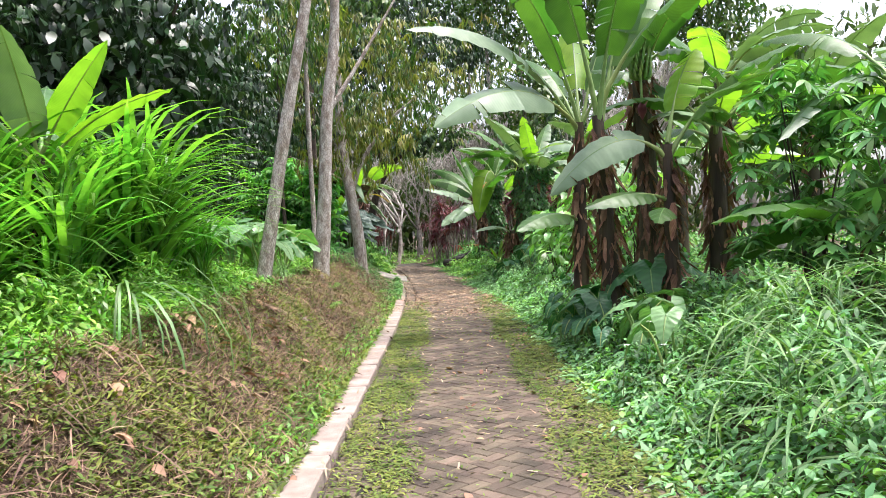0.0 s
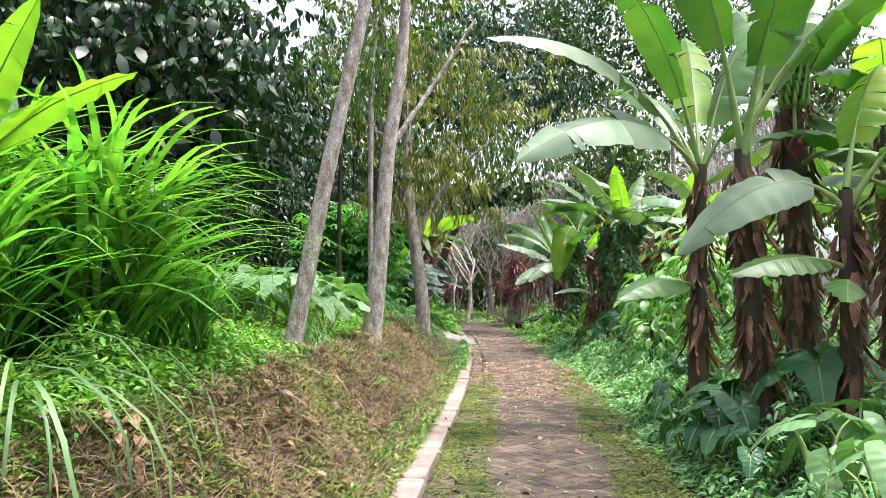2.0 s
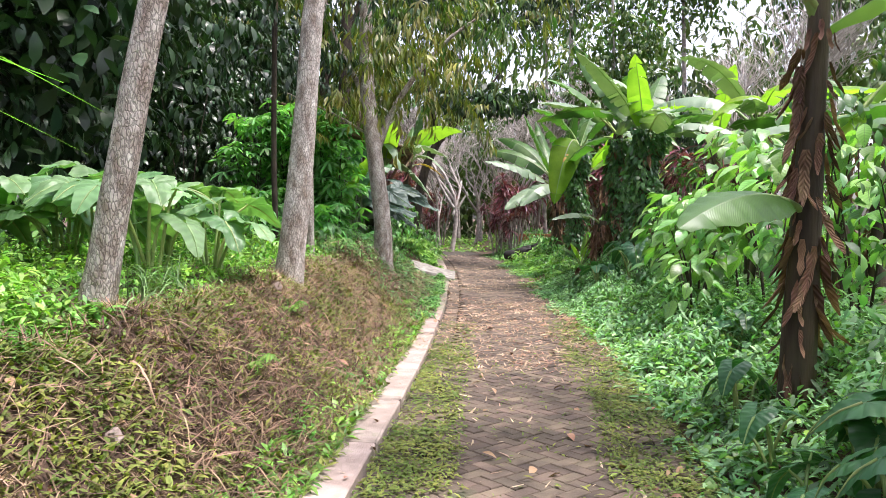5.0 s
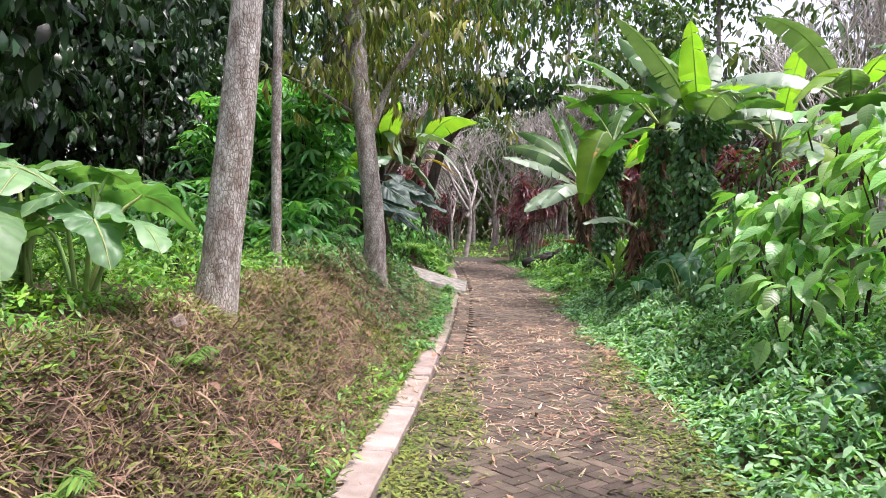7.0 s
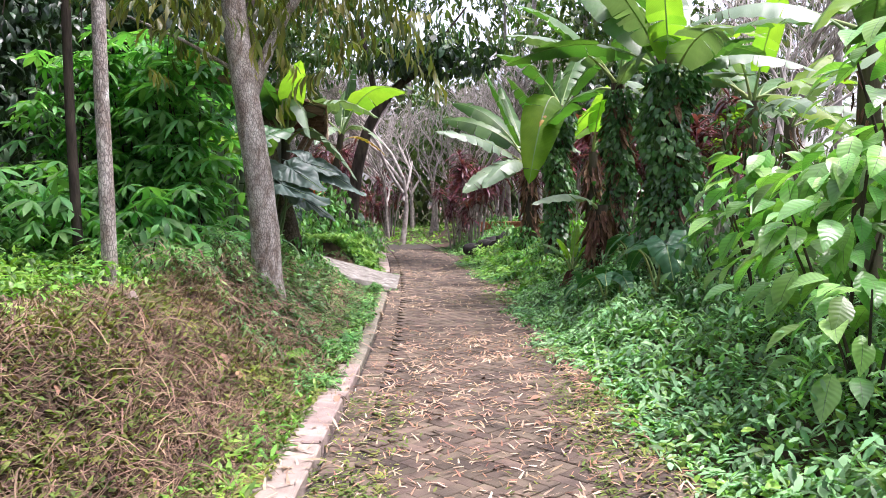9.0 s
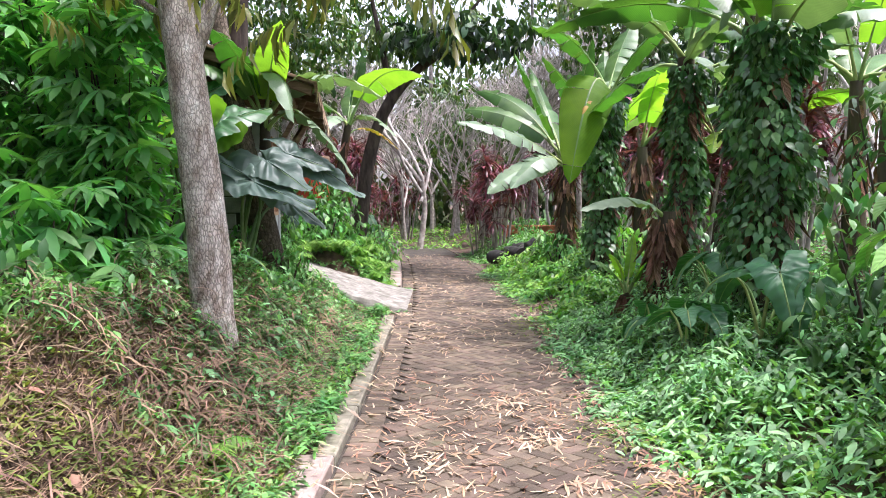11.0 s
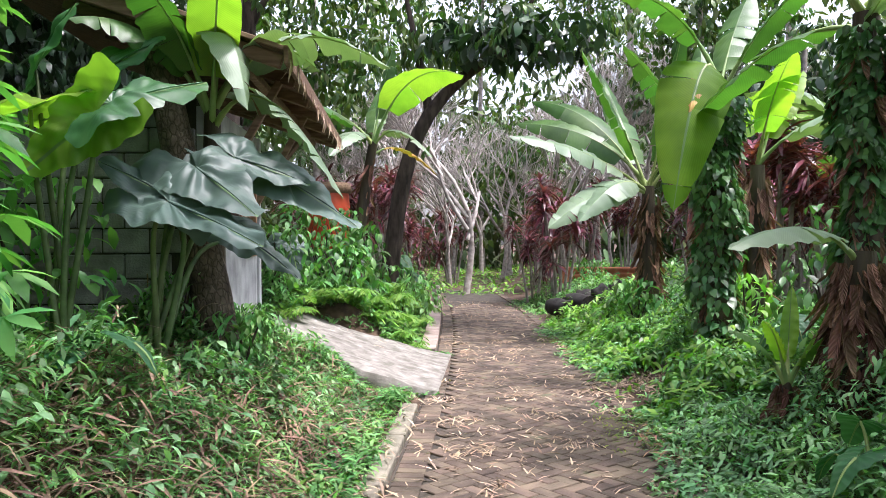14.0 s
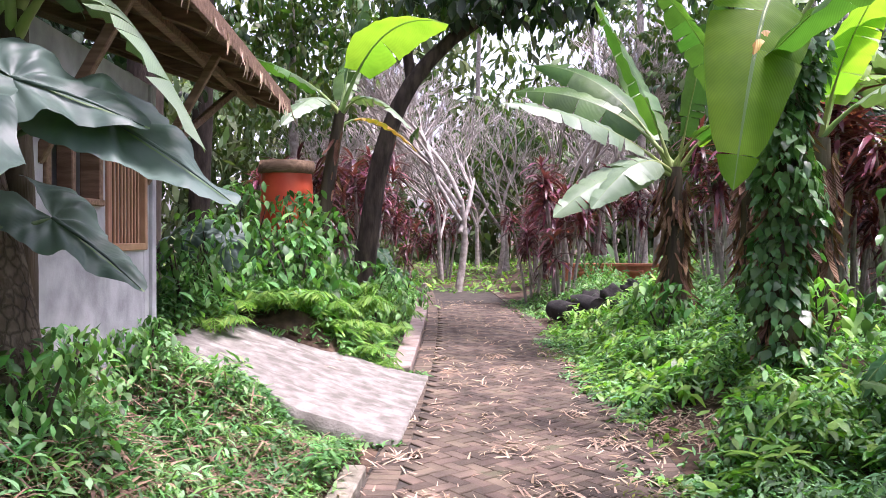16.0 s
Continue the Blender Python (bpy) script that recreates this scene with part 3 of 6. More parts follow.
for d, y, turn in stones():
    spot = (float(mid(y)) + d, y, 0.004 + random.uniform(-0.003, 0.003), math.radians(turn) + random.uniform(-0.02, 0.02), random.uniform(-0.012, 0.012), random.uniform(-0.012, 0.012))
    (near if 20.6 < y < 22.15 else rest).append(spot)
rest += near[300:]
blocks = []
for x, y, z, yaw, a, b in rest:
    V = PAVER[0].copy()
    V[:, 2] += a * V[:, 0] + b * V[:, 1]
    c, s = math.cos(yaw), math.sin(yaw)
    blocks.append((np.stack([x + V[:, 0] * c - V[:, 1] * s, y + V[:, 0] * s + V[:, 1] * c, z + V[:, 2]], -1), PAVER[1], None))
tagged(part("bricks", blocks, M["brick"], pavement, "", False), kind="stuff")

# kerb of concrete blocks, hidden under the verge where the weeds have grown over it
kerb = tagged(new("kerb"), "pale pinkish concrete kerb beside the footpath", "kerb", kind="structure")
for y0, y1 in [(-2.0 + k * 1.2, -2.0 + k * 1.2 + 1.19) for k in range(22)] + [(28.0 + k * 1.2, 28.0 + k * 1.2 + 1.19) for k in range(7)]:
    worn = 17.5 < y0 < 27
    wide = 0.075 if worn else 0.12
    P, Q, _ = box(-wide, wide, 0, y1 - y0, -0.1, (0.045 if worn else 0.075) + random.uniform(-0.008, 0.008), 0.012)
    lean = (float(mid(y1)) - float(mid(y0))) / (y1 - y0)
    P = P + np.column_stack([P[:, 1] * lean, 0 * P[:, 1], 0 * P[:, 1]])
    k = part("kerb_stone", [(P, Q, None)], M["kerb_old" if worn else "kerb"], kerb, "", False)
    k.location = (float(mid(y0)) - 1.04 - wide + random.uniform(-0.008, 0.008), y0, 0)


def slab_ramp():
    """A sloping concrete slab from the path up towards the shed."""
    n, m = 60, 90
    V = []
    for top in (1, 0):
        for i in range(n + 1):
            for j in range(m + 1):
                f, g = i / n, j / m
                x = -1.22 - 0.16 * g - 2.1 * f
                y = 25.0 + 2.7 * g + f * (0.5 - 0.75 * g) + 0.05 * math.sin(9 * f + 2) * (1 - g)
                z = 0.035 + 0.62 * f**1.15 + 0.01 * math.sin(25 * g + 5 * f) * math.sin(11 * f + 3 * g) + 0.022 * noise.noise((x * 3, y * 9, 0)) + 0.012 * noise.noise((x * 9, y * 21, 3))
                V.append((x, y, z if top else z - 0.14))
    w, k = m + 1, (n + 1) * (m + 1)
    F = [[i * w + j, (i + 1) * w + j, (i + 1) * w + j + 1, i * w + j + 1] for i in range(n) for j in range(m)]
    for i in range(n):
        F += [[i * w, k + i * w, k + (i + 1) * w, (i + 1) * w], [i * w + m, (i + 1) * w + m, k + (i + 1) * w + m, k + i * w + m]]
    for j in range(m):
        F += [[j, j + 1, k + j + 1, k + j], [n * w + j, k + n * w + j, k + n * w + j + 1, n * w + j + 1]]
    return V, F, None


tagged(new("concrete_slab", mesh("concrete_slab", [slab_ramp()], M["slab"])), "rough pale concrete ramp beside the footpath, edges overgrown", "concrete slab")

# ---- plants: kinds ----


def banana_leaf(base, tip, width, sag, material, parent, twist=0.0, petiole=0.25, tears=5, droop=0.35, label=""):
    """A leaf from base to tip (in the plant's own metres), arched by sag, its blade torn into strips."""
    base, tip = np.array(base, float), np.array(tip, float)
    ctrl = base * 0.62 + tip * 0.38 + np.array([0, 0, sag * 1.15])
    s = np.linspace(0, 1, 31)[:, None]
    P = (1 - s) ** 2 * base + 2 * s * (1 - s) * ctrl + s**2 * tip
    T = np.gradient(P, axis=0)
    T /= np.linalg.norm(T, axis=1)[:, None]
    S = np.cross(T, (0, 0, 1.0)) + 1e-6
    S /= np.linalg.norm(S, axis=1)[:, None]
    Nn = np.cross(S, T)
    c, q = math.cos(twist), math.sin(twist)
    S, Nn = S * c + Nn * q, Nn * c - S * q
    f = np.clip((s[:, 0] - petiole) / (1 - petiole), 0, 1)
    W = width / 2 * np.clip(np.sin(np.pi * np.clip(0.06 + 0.94 * f, 0, 1) ** 0.75), 0, 1) ** 0.6
    start = int(np.argmax(f > 0)) - 1
    blocks = []
    for side in (-1, 1):
        cuts = sorted({start, 30, *[int(v) for v in rng.integers(start + 3, 29, tears)]})
        for a, b in zip(cuts, cuts[1:]):
            d = droop + rng.uniform(-0.16, 0.22) * (tears > 0)
            idx = np.arange(a, b + 1)
            trim = np.ones(len(idx))
            if tears and len(idx) > 2:
                trim[-1] = rng.uniform(0.86, 0.98)
            cols = np.array([0, 0.35, 0.7, 1.0])
            w = W[idx, None] * (trim[:, None] ** (cols > 0.9)) * cols
            off = -np.sin(d) * w * (0.4 + 0.6 * cols) + 0.012 * np.sin(idx * 2.1)[:, None] * cols
            pull = np.where((idx == b) & (b < 30), -0.25 / 30 * np.linalg.norm(tip - base), 0.0)[:, None] * cols
            V = P[idx][:, None] + side * (w * np.cos(d))[..., None] * S[idx][:, None] + off[..., None] * Nn[idx][:, None] + pull[..., None] * T[idx][:, None]
            i, j = np.meshgrid(np.arange(len(idx) - 1), np.arange(3), indexing="ij")
            F = np.stack([i * 4 + j, i * 4 + j + 1, (i + 1) * 4 + j + 1, (i + 1) * 4 + j], -1).reshape(-1, 4)
            u = np.broadcast_arrays(0.5 + side * cols[None] / 2, f[idx][:, None])
            blocks.append((V.reshape(-1, 3), F, np.stack(u, -1).reshape(-1, 2)))
    leaf = part("leaf", blocks, material, parent, label)
    r = (0.012 * (1 - 0.85 * s[:, 0]) + 0.02 * np.clip(1 - s[:, 0] / 0.35, 0, 1)) * (0.6 + width)
    part("midrib", [tube(P[::3] - Nn[::3] * 0.006, r[::3], 6)], M["rib"], leaf)
    return leaf


def dry_skirt(height, r, n, lo=0.3, rag=0.4):
    """Dead leaves and torn sheaths that hang along a stem."""
    out = []
    for share, sizes, pitch, shape in ((1.8 - rag, (0.12, 0.36), (-1.9, -1.2), (0.05, 0.1, 0.06, 0.09, 0.02)), (rag, (0.22, 0.5), (-1.75, -1.45), (0.05, 0.1, 0.07, 0.09, 0.06, 0.015))):
        m = int(n * share)
        z = lo + (height - lo) * U_(0, 1, m) ** 0.85
        a = U_(0, 2 * np.pi, m)
        size = np.minimum(U_(*sizes, m), z * 0.95)
        p = np.stack([np.cos(a) * r, np.sin(a) * r, z], -1)
        out.append(scatter(blade(shape, -0.7, 0.8, 3), p, a - np.pi / 2 + U_(-0.7, 0.7, m), U_(*pitch, m), U_(-1.5, 1.5, m), size))
    return out


def banana_plant(at, height, r, leaves, label, group="banana plants", skirt=50, lean=(0, 0), name="banana_plant", rag=0.4):
    """leaves: (tip in world metres, width, sag, material[, twist, tears])."""
    at = np.array([at[0], at[1], float(land(at[0], at[1])) - 0.03])
    ob = thing(name, at, label, "banana plant", group)
    top = np.array([lean[0], lean[1], height])
    s = np.linspace(0, 1, 9)[:, None]
    part("stem", [tube(top * s, r * (1.15 - 0.55 * s[:, 0]), 12, 0.05)], M["stem"], ob)
    if skirt:
        sk = dry_skirt(height * 0.95, r * 0.9, skirt, 0.3, rag)
        for V, _, _ in sk:
            V[:, :2] += (V[:, 2:] / height) * np.array(lean)
        part("dead_leaves", sk, M["dry"], ob, "brown dead leaf sheaths hanging on the stem")
    for tip, width, sag, m, *more in leaves:
        banana_leaf(top * (more[2] if len(more) > 2 else U_(0.9, 1.02)), np.array(tip) - at, width, sag, M[m], ob, *more[:1], tears=more[1] if len(more) > 1 else 5)
    return ob


def random_leaves(at, height, n, length, mats, up=0.5, a0=0.0):
    """Tips for a plain crown of n leaves."""
    z0 = float(land(*at)) + height
    out = []
    for k in range(n):
        a = a0 + k * 2.4 + U_(-0.3, 0.3)
        l = length * U_(0.75, 1.1)
        rise = up * l * U_(-0.7, 1.3)
        flat = math.sqrt(max(l * l - rise * rise, 0.1))
        out.append(((at[0] + flat * math.cos(a), at[1] + flat * math.sin(a), z0 + rise), U_(0.4, 0.6), U_(0.35, 0.7), mats[k % len(mats)], U_(-0.5, 0.5)))
    return out


def heart_leaf(length):
    """A ribbed heart-shaped leaf: its stalk joins at the origin, its tip points along y."""
    big = length > 0.55
    rings, n = (14, 91) if big else (4, 30)
    th = np.linspace(-2.75, 2.75, n)
    tip = np.exp(-(th / 0.42) ** 2) * 0.42
    R = length * (0.33 + tip * 0.75 + 0.13 * np.exp(-((np.abs(th) - 2.35) / 0.45) ** 2))
    k = np.linspace(0.03, 1.0, rings) if big else np.array([0.03, 0.35, 0.7, 1.0])
    if big:
        R = R * (1 + 0.055 * np.sin(th * 13 + 9 * length) * np.abs(np.sin(th * 2.3)))
    r = k[:, None] * R[None]
    wave = 0.03 * length * np.cos(th * 9)[None] * k[:, None] * 0.5
    X, Y = r * np.sin(th), r * np.cos(th)
    Z = -0.55 * (r**2) / length + wave + 0.22 * np.abs(X) * (1 - k[:, None] * 0.5)
    if big:
        side = np.minimum(np.abs(X) / (0.07 * length), 1.0)
        Z = Z + 0.011 * length * side * np.abs(np.sin(3.14 * 9 * (Y - 0.75 * np.abs(X)) / length)) + 0.03 * length * side * np.sin(7 * Y / length + 5 * X / length + 20 * length) + 0.02 * length * side * np.sin(17 * Y / length - 9 * X / length + 7 * length)
    V = np.stack([X, Y, Z], -1).reshape(-1, 3)
    i, j = np.meshgrid(np.arange(rings - 1), np.arange(n - 1), indexing="ij")
    F = np.stack([i * n + j, (i + 1) * n + j, (i + 1) * n + j + 1, i * n + j + 1], -1).reshape(-1, 4)
    U = np.stack([0.5 + X / length, (Y / length + 0.4)], -1).reshape(-1, 2)
    return V, F, U


def turned(block, yaw, pitch, roll, at):
    V, F, U = scatter(block, [at], yaw, pitch, roll, 1.0)
    return V, F, U


def ear_plant(name, at, spots, label, group, material):
    """An elephant ear: a stalk and a leaf for each spot (place in world metres, length, yaw, pitch)."""
    at = np.array([at[0], at[1], float(land(at[0], at[1])) - 0.02])
    ob = thing(name, at, label, "elephant ear", group)
    for place, length, yaw, pitch, roll in spots:
        p = np.array(place) - at
        foot = np.array([U_(-0.08, 0.08), U_(-0.08, 0.08), 0])
        P = curve([foot, foot * 0.5 + p * 0.55 + np.array([0, 0, 0.22 * p[2]]), p], 10)
        part("stalk", [tube(P, np.linspace(0.017, 0.008, 10) * (0.5 + length), 7)], M["rib"], ob)
        leaf = part("leaf", [turned(heart_leaf(length), yaw, pitch, roll, p)], M[material], ob)
        rib = np.array([(0, 0.02, 0.0), (0, 0.35 * length, -0.05 * length), (0, 0.68 * length, -0.23 * length)])
        V = turned((rib, np.zeros((0, 4), int), np.zeros((3, 2))), yaw, pitch, roll, p)[0]
        part("midrib", [tube(curve(V, 6), np.linspace(0.009, 0.003, 6), 5)], M["rib"], leaf)
    return ob


def ear_leaves(ob, leaves, foot):
    """Leaves of an elephant ear by their joint, tip, width and the way they face (world metres), each on a stalk from the foot."""
    at = np.array(ob.location)
    for joint, tip, width, face, material in leaves:
        j, t = np.array(joint, float) - at, np.array(tip, float) - at
        Y = t - j
        size = np.linalg.norm(Y) / 0.62
        Y /= np.linalg.norm(Y)
        Z = np.array(face, float)
        Z -= Y * (Z @ Y)
        Z /= np.linalg.norm(Z)
        X = np.cross(Y, Z)
        V, F, U = heart_leaf(max(size, 0.56))
        k = size / max(size, 0.56)
        V = V * k
        V[:, 0] *= width / (0.7 * size)
        V[:, 2] += 0.5 * V[:, 1] ** 2 / size * (V[:, 1] > 0)
        leaf = part("leaf", [(j + V[:, :1] * X + V[:, 1:2] * Y + V[:, 2:] * Z, F, U)], M[material], ob)
        part("midrib", [tube(curve([j, (j + t) / 2 + Z * 0.02, t], 6), np.linspace(0.011, 0.003, 6), 5)], M[material], leaf)
        f = np.array([foot[0], foot[1], float(land(*foot))]) - at + np.array([U_(-0.08, 0.08), U_(-0.08, 0.08), 0])
        part("stalk", [tube(curve([f, f * 0.45 + j * 0.55 + np.array([0, 0, 0.2 * j[2]]) - Y * 0.1, j - Z * 0.01], 12), np.linspace(0.024, 0.01, 12), 8)], M["ear_stalk"], ob)


def palmate(n, size):
    """One hand-shaped leaf of pointed fingers."""
    L = blade((0.02, 0.12, 0.125, 0.008), 0.5, 0.2, 3)
    a = np.linspace(-1.9, 1.9, n)
    return scatter(L, np.zeros((n, 3)), a, U_(-0.25, 0.0, n), 0, size * (1 - 0.12 * np.abs(a)))


def palm_cloud(pos, size, n_fingers=7):
    """Hand-shaped leaves at many places."""
    out = []
    for k in range(6):
        sel = np.arange(k, len(pos), 6)
        if len(sel):
            out.append(scatter(palmate(n_fingers, 1.0), pos[sel], U_(0, 6.28, len(sel)), U_(-0.5, 0.35, len(sel)), U_(-0.4, 0.4, len(sel)), size * U_(0.7, 1.2, len(sel))))
    return out


def clump_points(n, centre, radii, clumps, spread, rnd=None):
    """Leaf places in uneven clumps that fill an ellipsoid's outer part."""
    c = rng.normal(size=(clumps, 3))
    c /= np.linalg.norm(c, axis=1)[:, None]
    c *= U_(0.45, 1.0, clumps)[:, None]
    pick = rng.integers(0, clumps, n)
    off = rng.normal(size=(n, 3)) * spread * U_(0.6, 1.4, clumps)[pick][:, None]
    return np.array(centre) + (c[pick] + off) * np.array(radii)


def sprays(leaf, q, per, size, droop, span=0.42):
    """Leaves set alternately along short twigs that start at the places q."""
    m = len(q)
    yaw, pitch = U_(0, 6.28, m), U_(*droop, m)
    i = np.repeat(np.arange(m), per)
    t = np.tile(np.linspace(0.1, 1, per), m) * span * U_(0.7, 1.3, m)[i]
    side = np.tile(np.where(np.arange(per) % 2, 1.0, -1.0), m)
    d = np.stack([-np.sin(yaw) * np.cos(pitch), np.cos(yaw) * np.cos(pitch), np.sin(pitch)], -1)
    p = q[i] + d[i] * t[:, None]
    k = len(p)
    return scatter(leaf, p, yaw[i] + side * U_(0.35, 1.1, k), pitch[i] + U_(-0.55, 0.15, k), U_(-0.5, 0.5, k), U_(*size, k))


def tree(name, at, line, radii, crowns, label, material, bark, limbs=(), leaf=LANCE, category="tree", group="", size=(0.14, 0.26), droop=(-1.2, 0.1), heart=0):
    """line and limbs: points from the foot, in metres; crowns: (n, centre, radii, clumps, spread) from the foot."""
    at = np.array([at[0], at[1], float(land(at[0], at[1])) - 0.06])
    ob = thing(name, at, label, category, group)
    P = curve(line, 16)
    R = np.interp(np.linspace(0, 1, 16), np.linspace(0, 1, len(radii)), radii)
    R[0] *= 1.18
    part("trunk", [tube(P, R, 12, 0.05)], M[bark], ob)
    for l in limbs:
        pts, r0, r1 = l
        part("limb", [tube(curve(pts, 9), np.linspace(r0, r1, 9), 7, 0.06)], M[bark], ob)
    for n, c, rr, k, sp, *other in crowns:
        q = clump_points(n // 9, c, rr, k, sp)
        q = q[q[:, 2] + at[2] > land(q[:, 0] + at[0], q[:, 1] + at[1]) + 0.4]
        part("crown", [sprays(leaf, q, 9, size, droop)], M[other[0] if other else material], ob)
        if heart:
            q = rng.normal(size=(heart, 3))
            q = np.array(c) + q / np.linalg.norm(q, axis=1)[:, None] * (U_(0, 1, heart) ** 0.45)[:, None] * np.array(rr) * 0.82
            q = q[q[:, 2] + at[2] > land(q[:, 0] + at[0], q[:, 1] + at[1]) + 0.3]
            m = len(q)
            part("inner_crown", [scatter(ROUNDISH, q, U_(0, 6.28, m), U_(-1.3, 0.3, m), U_(-0.7, 0.7, m), U_(0.2, 0.4, m))], M[material], ob)
    return ob


def stuff(name, blocks, material, label, category):
    return tagged(new(name, mesh(name, blocks, M[material])), label, category, kind="stuff")


def spread(n, d0, d1, y0, y1, keep=None):
    """Random places beside the path, by distance from its middle; keep: a chance by d and y."""
    d, y = U_(d0, d1, n), U_(y0, y1, n)
    if keep is not None:
        k = U_(0, 1, n) < keep(d, y)
        d, y = d[k], y[k]
    return mid(y) + d, y, d


# ---- trees ----
tree("tree", (-2.56, 10.9), [(0, 0, 0), (0.26, 0, 1.3), (0.52, 0.05, 2.6), (0.8, 0.1, 3.9), (1.3, 0.2, 6.5)], (0.105, 0.09, 0.08, 0.06), [(900, (1.5, 0.6, 6.6), (1.6, 1.6, 1.2), 14, 0.25)],
     "slender leaning tree with pale mottled bark on the bank", "olive_leaf", "bark_pale", [([(0.8, 0.1, 3.9), (0.5, 0.5, 5.2), (0.2, 0.9, 6.2)], 0.04, 0.015)])
tree("tree", (-2.28, 14.3), [(0, 0, 0), (0.16, 0, 1.5), (0.28, 0, 3.0), (0.5, 0.1, 4.6), (0.6, 0.1, 7.2)], (0.15, 0.12, 0.1, 0.06), [(1400, (0.9, 1.2, 6.4), (1.8, 2.0, 1.6), 18, 0.25)],
     "slender pale grey tree standing on the bank edge", "olive_leaf", "bark_pale", [([(0.28, 0, 3.0), (0.9, 0.3, 4.0), (1.6, 0.6, 5.2)], 0.05, 0.02)])
tree("tree", (-2.06, 19.4), [(0, 0, 0), (-0.03, 0, 0.9), (-0.15, 0, 1.9), (-0.32, 0.1, 3.2), (-0.4, 0.3, 5.5)], (0.165, 0.145, 0.13, 0.1),
     [(1700, (0.4, -0.3, 3.5), (1.9, 1.7, 1.0), 34, 0.16), (3000, (0.5, 0.5, 5.4), (2.8, 2.4, 1.5), 40, 0.18), (1900, (0.9, 0.4, 4.6), (2.2, 1.9, 1.5), 36, 0.18, "mid_leaf")],
     "pale rough-barked tree with drooping yellow-green leaves", "olive_leaf", "bark_pale",
     [([(-0.2, 0, 1.9), (0.15, 0.2, 2.9), (0.9, 0.3, 3.9), (1.8, 0.4, 4.6)], 0.07, 0.02), ([(-0.3, 0, 2.4), (-0.9, 0.1, 2.75), (-1.7, 0.1, 3.1)], 0.025, 0.01), ([(-0.45, 0.1, 3.2), (-1.0, 0.6, 4.2), (-1.3, 0.8, 5.2)], 0.05, 0.02)])
tree("tree", (-2.85, 17.5), [(0, 0, 0), (-0.02, 0, 2), (0.0, 0, 4.5), (0.1, 0.1, 6.0)], (0.062, 0.055, 0.05, 0.03), [(900, (0, 0, 5.2), (1.5, 1.5, 1.3), 16, 0.25)],
     "thin straight young tree with pale bands on its bark", "mid_leaf", "bark_pale")
tree("tree", (-3.75, 18.8), [(0, 0, 0), (-0.04, 0, 2), (0.0, 0, 4.5), (0.1, 0.1, 6.0)], (0.05, 0.045, 0.04, 0.03), [(1200, (0, 0, 4.6), (1.6, 1.5, 1.5), 16, 0.25)],
     "thin straight young tree among dark shrubs", "dark_leaf", "bark_dark")
# a dark curved tree beyond the shed, reaching over the path
tree("tree", (-3.1, 32.0), [(0, 0, 0), (0.15, 0, 1.2), (0.35, 0, 2.4), (0.85, 0, 3.6), (1.9, 0.2, 4.6), (3.6, 0.4, 5.2)], (0.2, 0.17, 0.15, 0.13, 0.1, 0.05),
     [(5200, (1.8, 0.5, 8.5), (4.2, 2.3, 1.5), 44, 0.17), (5200, (1.4, 1.5, 11.0), (4.8, 2.5, 2.0), 44, 0.2), (700, (2.4, -0.5, 4.9), (2.4, 1.2, 0.6), 14, 0.2, "mid_leaf")], "dark crooked tree arching over the footpath", "dark_leaf", "bark_dark",
     [([(0.85, 0, 3.6), (0.6, 0.2, 4.8), (0.3, 0.3, 6.2)], 0.1, 0.04), ([(1.9, 0.2, 4.6), (2.6, 0.6, 5.6), (3.2, 0.8, 6.4)], 0.06, 0.02)], leaf=TREE_LEAF, heart=500)
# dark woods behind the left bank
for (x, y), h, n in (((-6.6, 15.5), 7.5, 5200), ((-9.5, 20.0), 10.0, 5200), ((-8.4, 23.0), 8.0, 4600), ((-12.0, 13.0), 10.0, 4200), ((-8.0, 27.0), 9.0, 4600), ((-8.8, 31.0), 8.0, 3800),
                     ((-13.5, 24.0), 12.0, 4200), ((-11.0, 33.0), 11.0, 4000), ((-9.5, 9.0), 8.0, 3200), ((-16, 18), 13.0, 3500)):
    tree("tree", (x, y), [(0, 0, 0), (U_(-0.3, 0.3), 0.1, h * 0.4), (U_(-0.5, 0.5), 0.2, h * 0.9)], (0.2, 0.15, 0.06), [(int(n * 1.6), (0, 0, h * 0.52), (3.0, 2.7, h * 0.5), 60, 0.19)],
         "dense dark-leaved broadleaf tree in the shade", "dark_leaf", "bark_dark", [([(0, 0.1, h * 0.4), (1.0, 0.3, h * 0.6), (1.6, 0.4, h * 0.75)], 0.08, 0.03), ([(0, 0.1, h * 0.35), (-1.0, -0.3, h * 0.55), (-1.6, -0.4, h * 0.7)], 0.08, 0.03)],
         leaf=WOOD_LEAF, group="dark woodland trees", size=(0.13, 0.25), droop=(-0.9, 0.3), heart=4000)
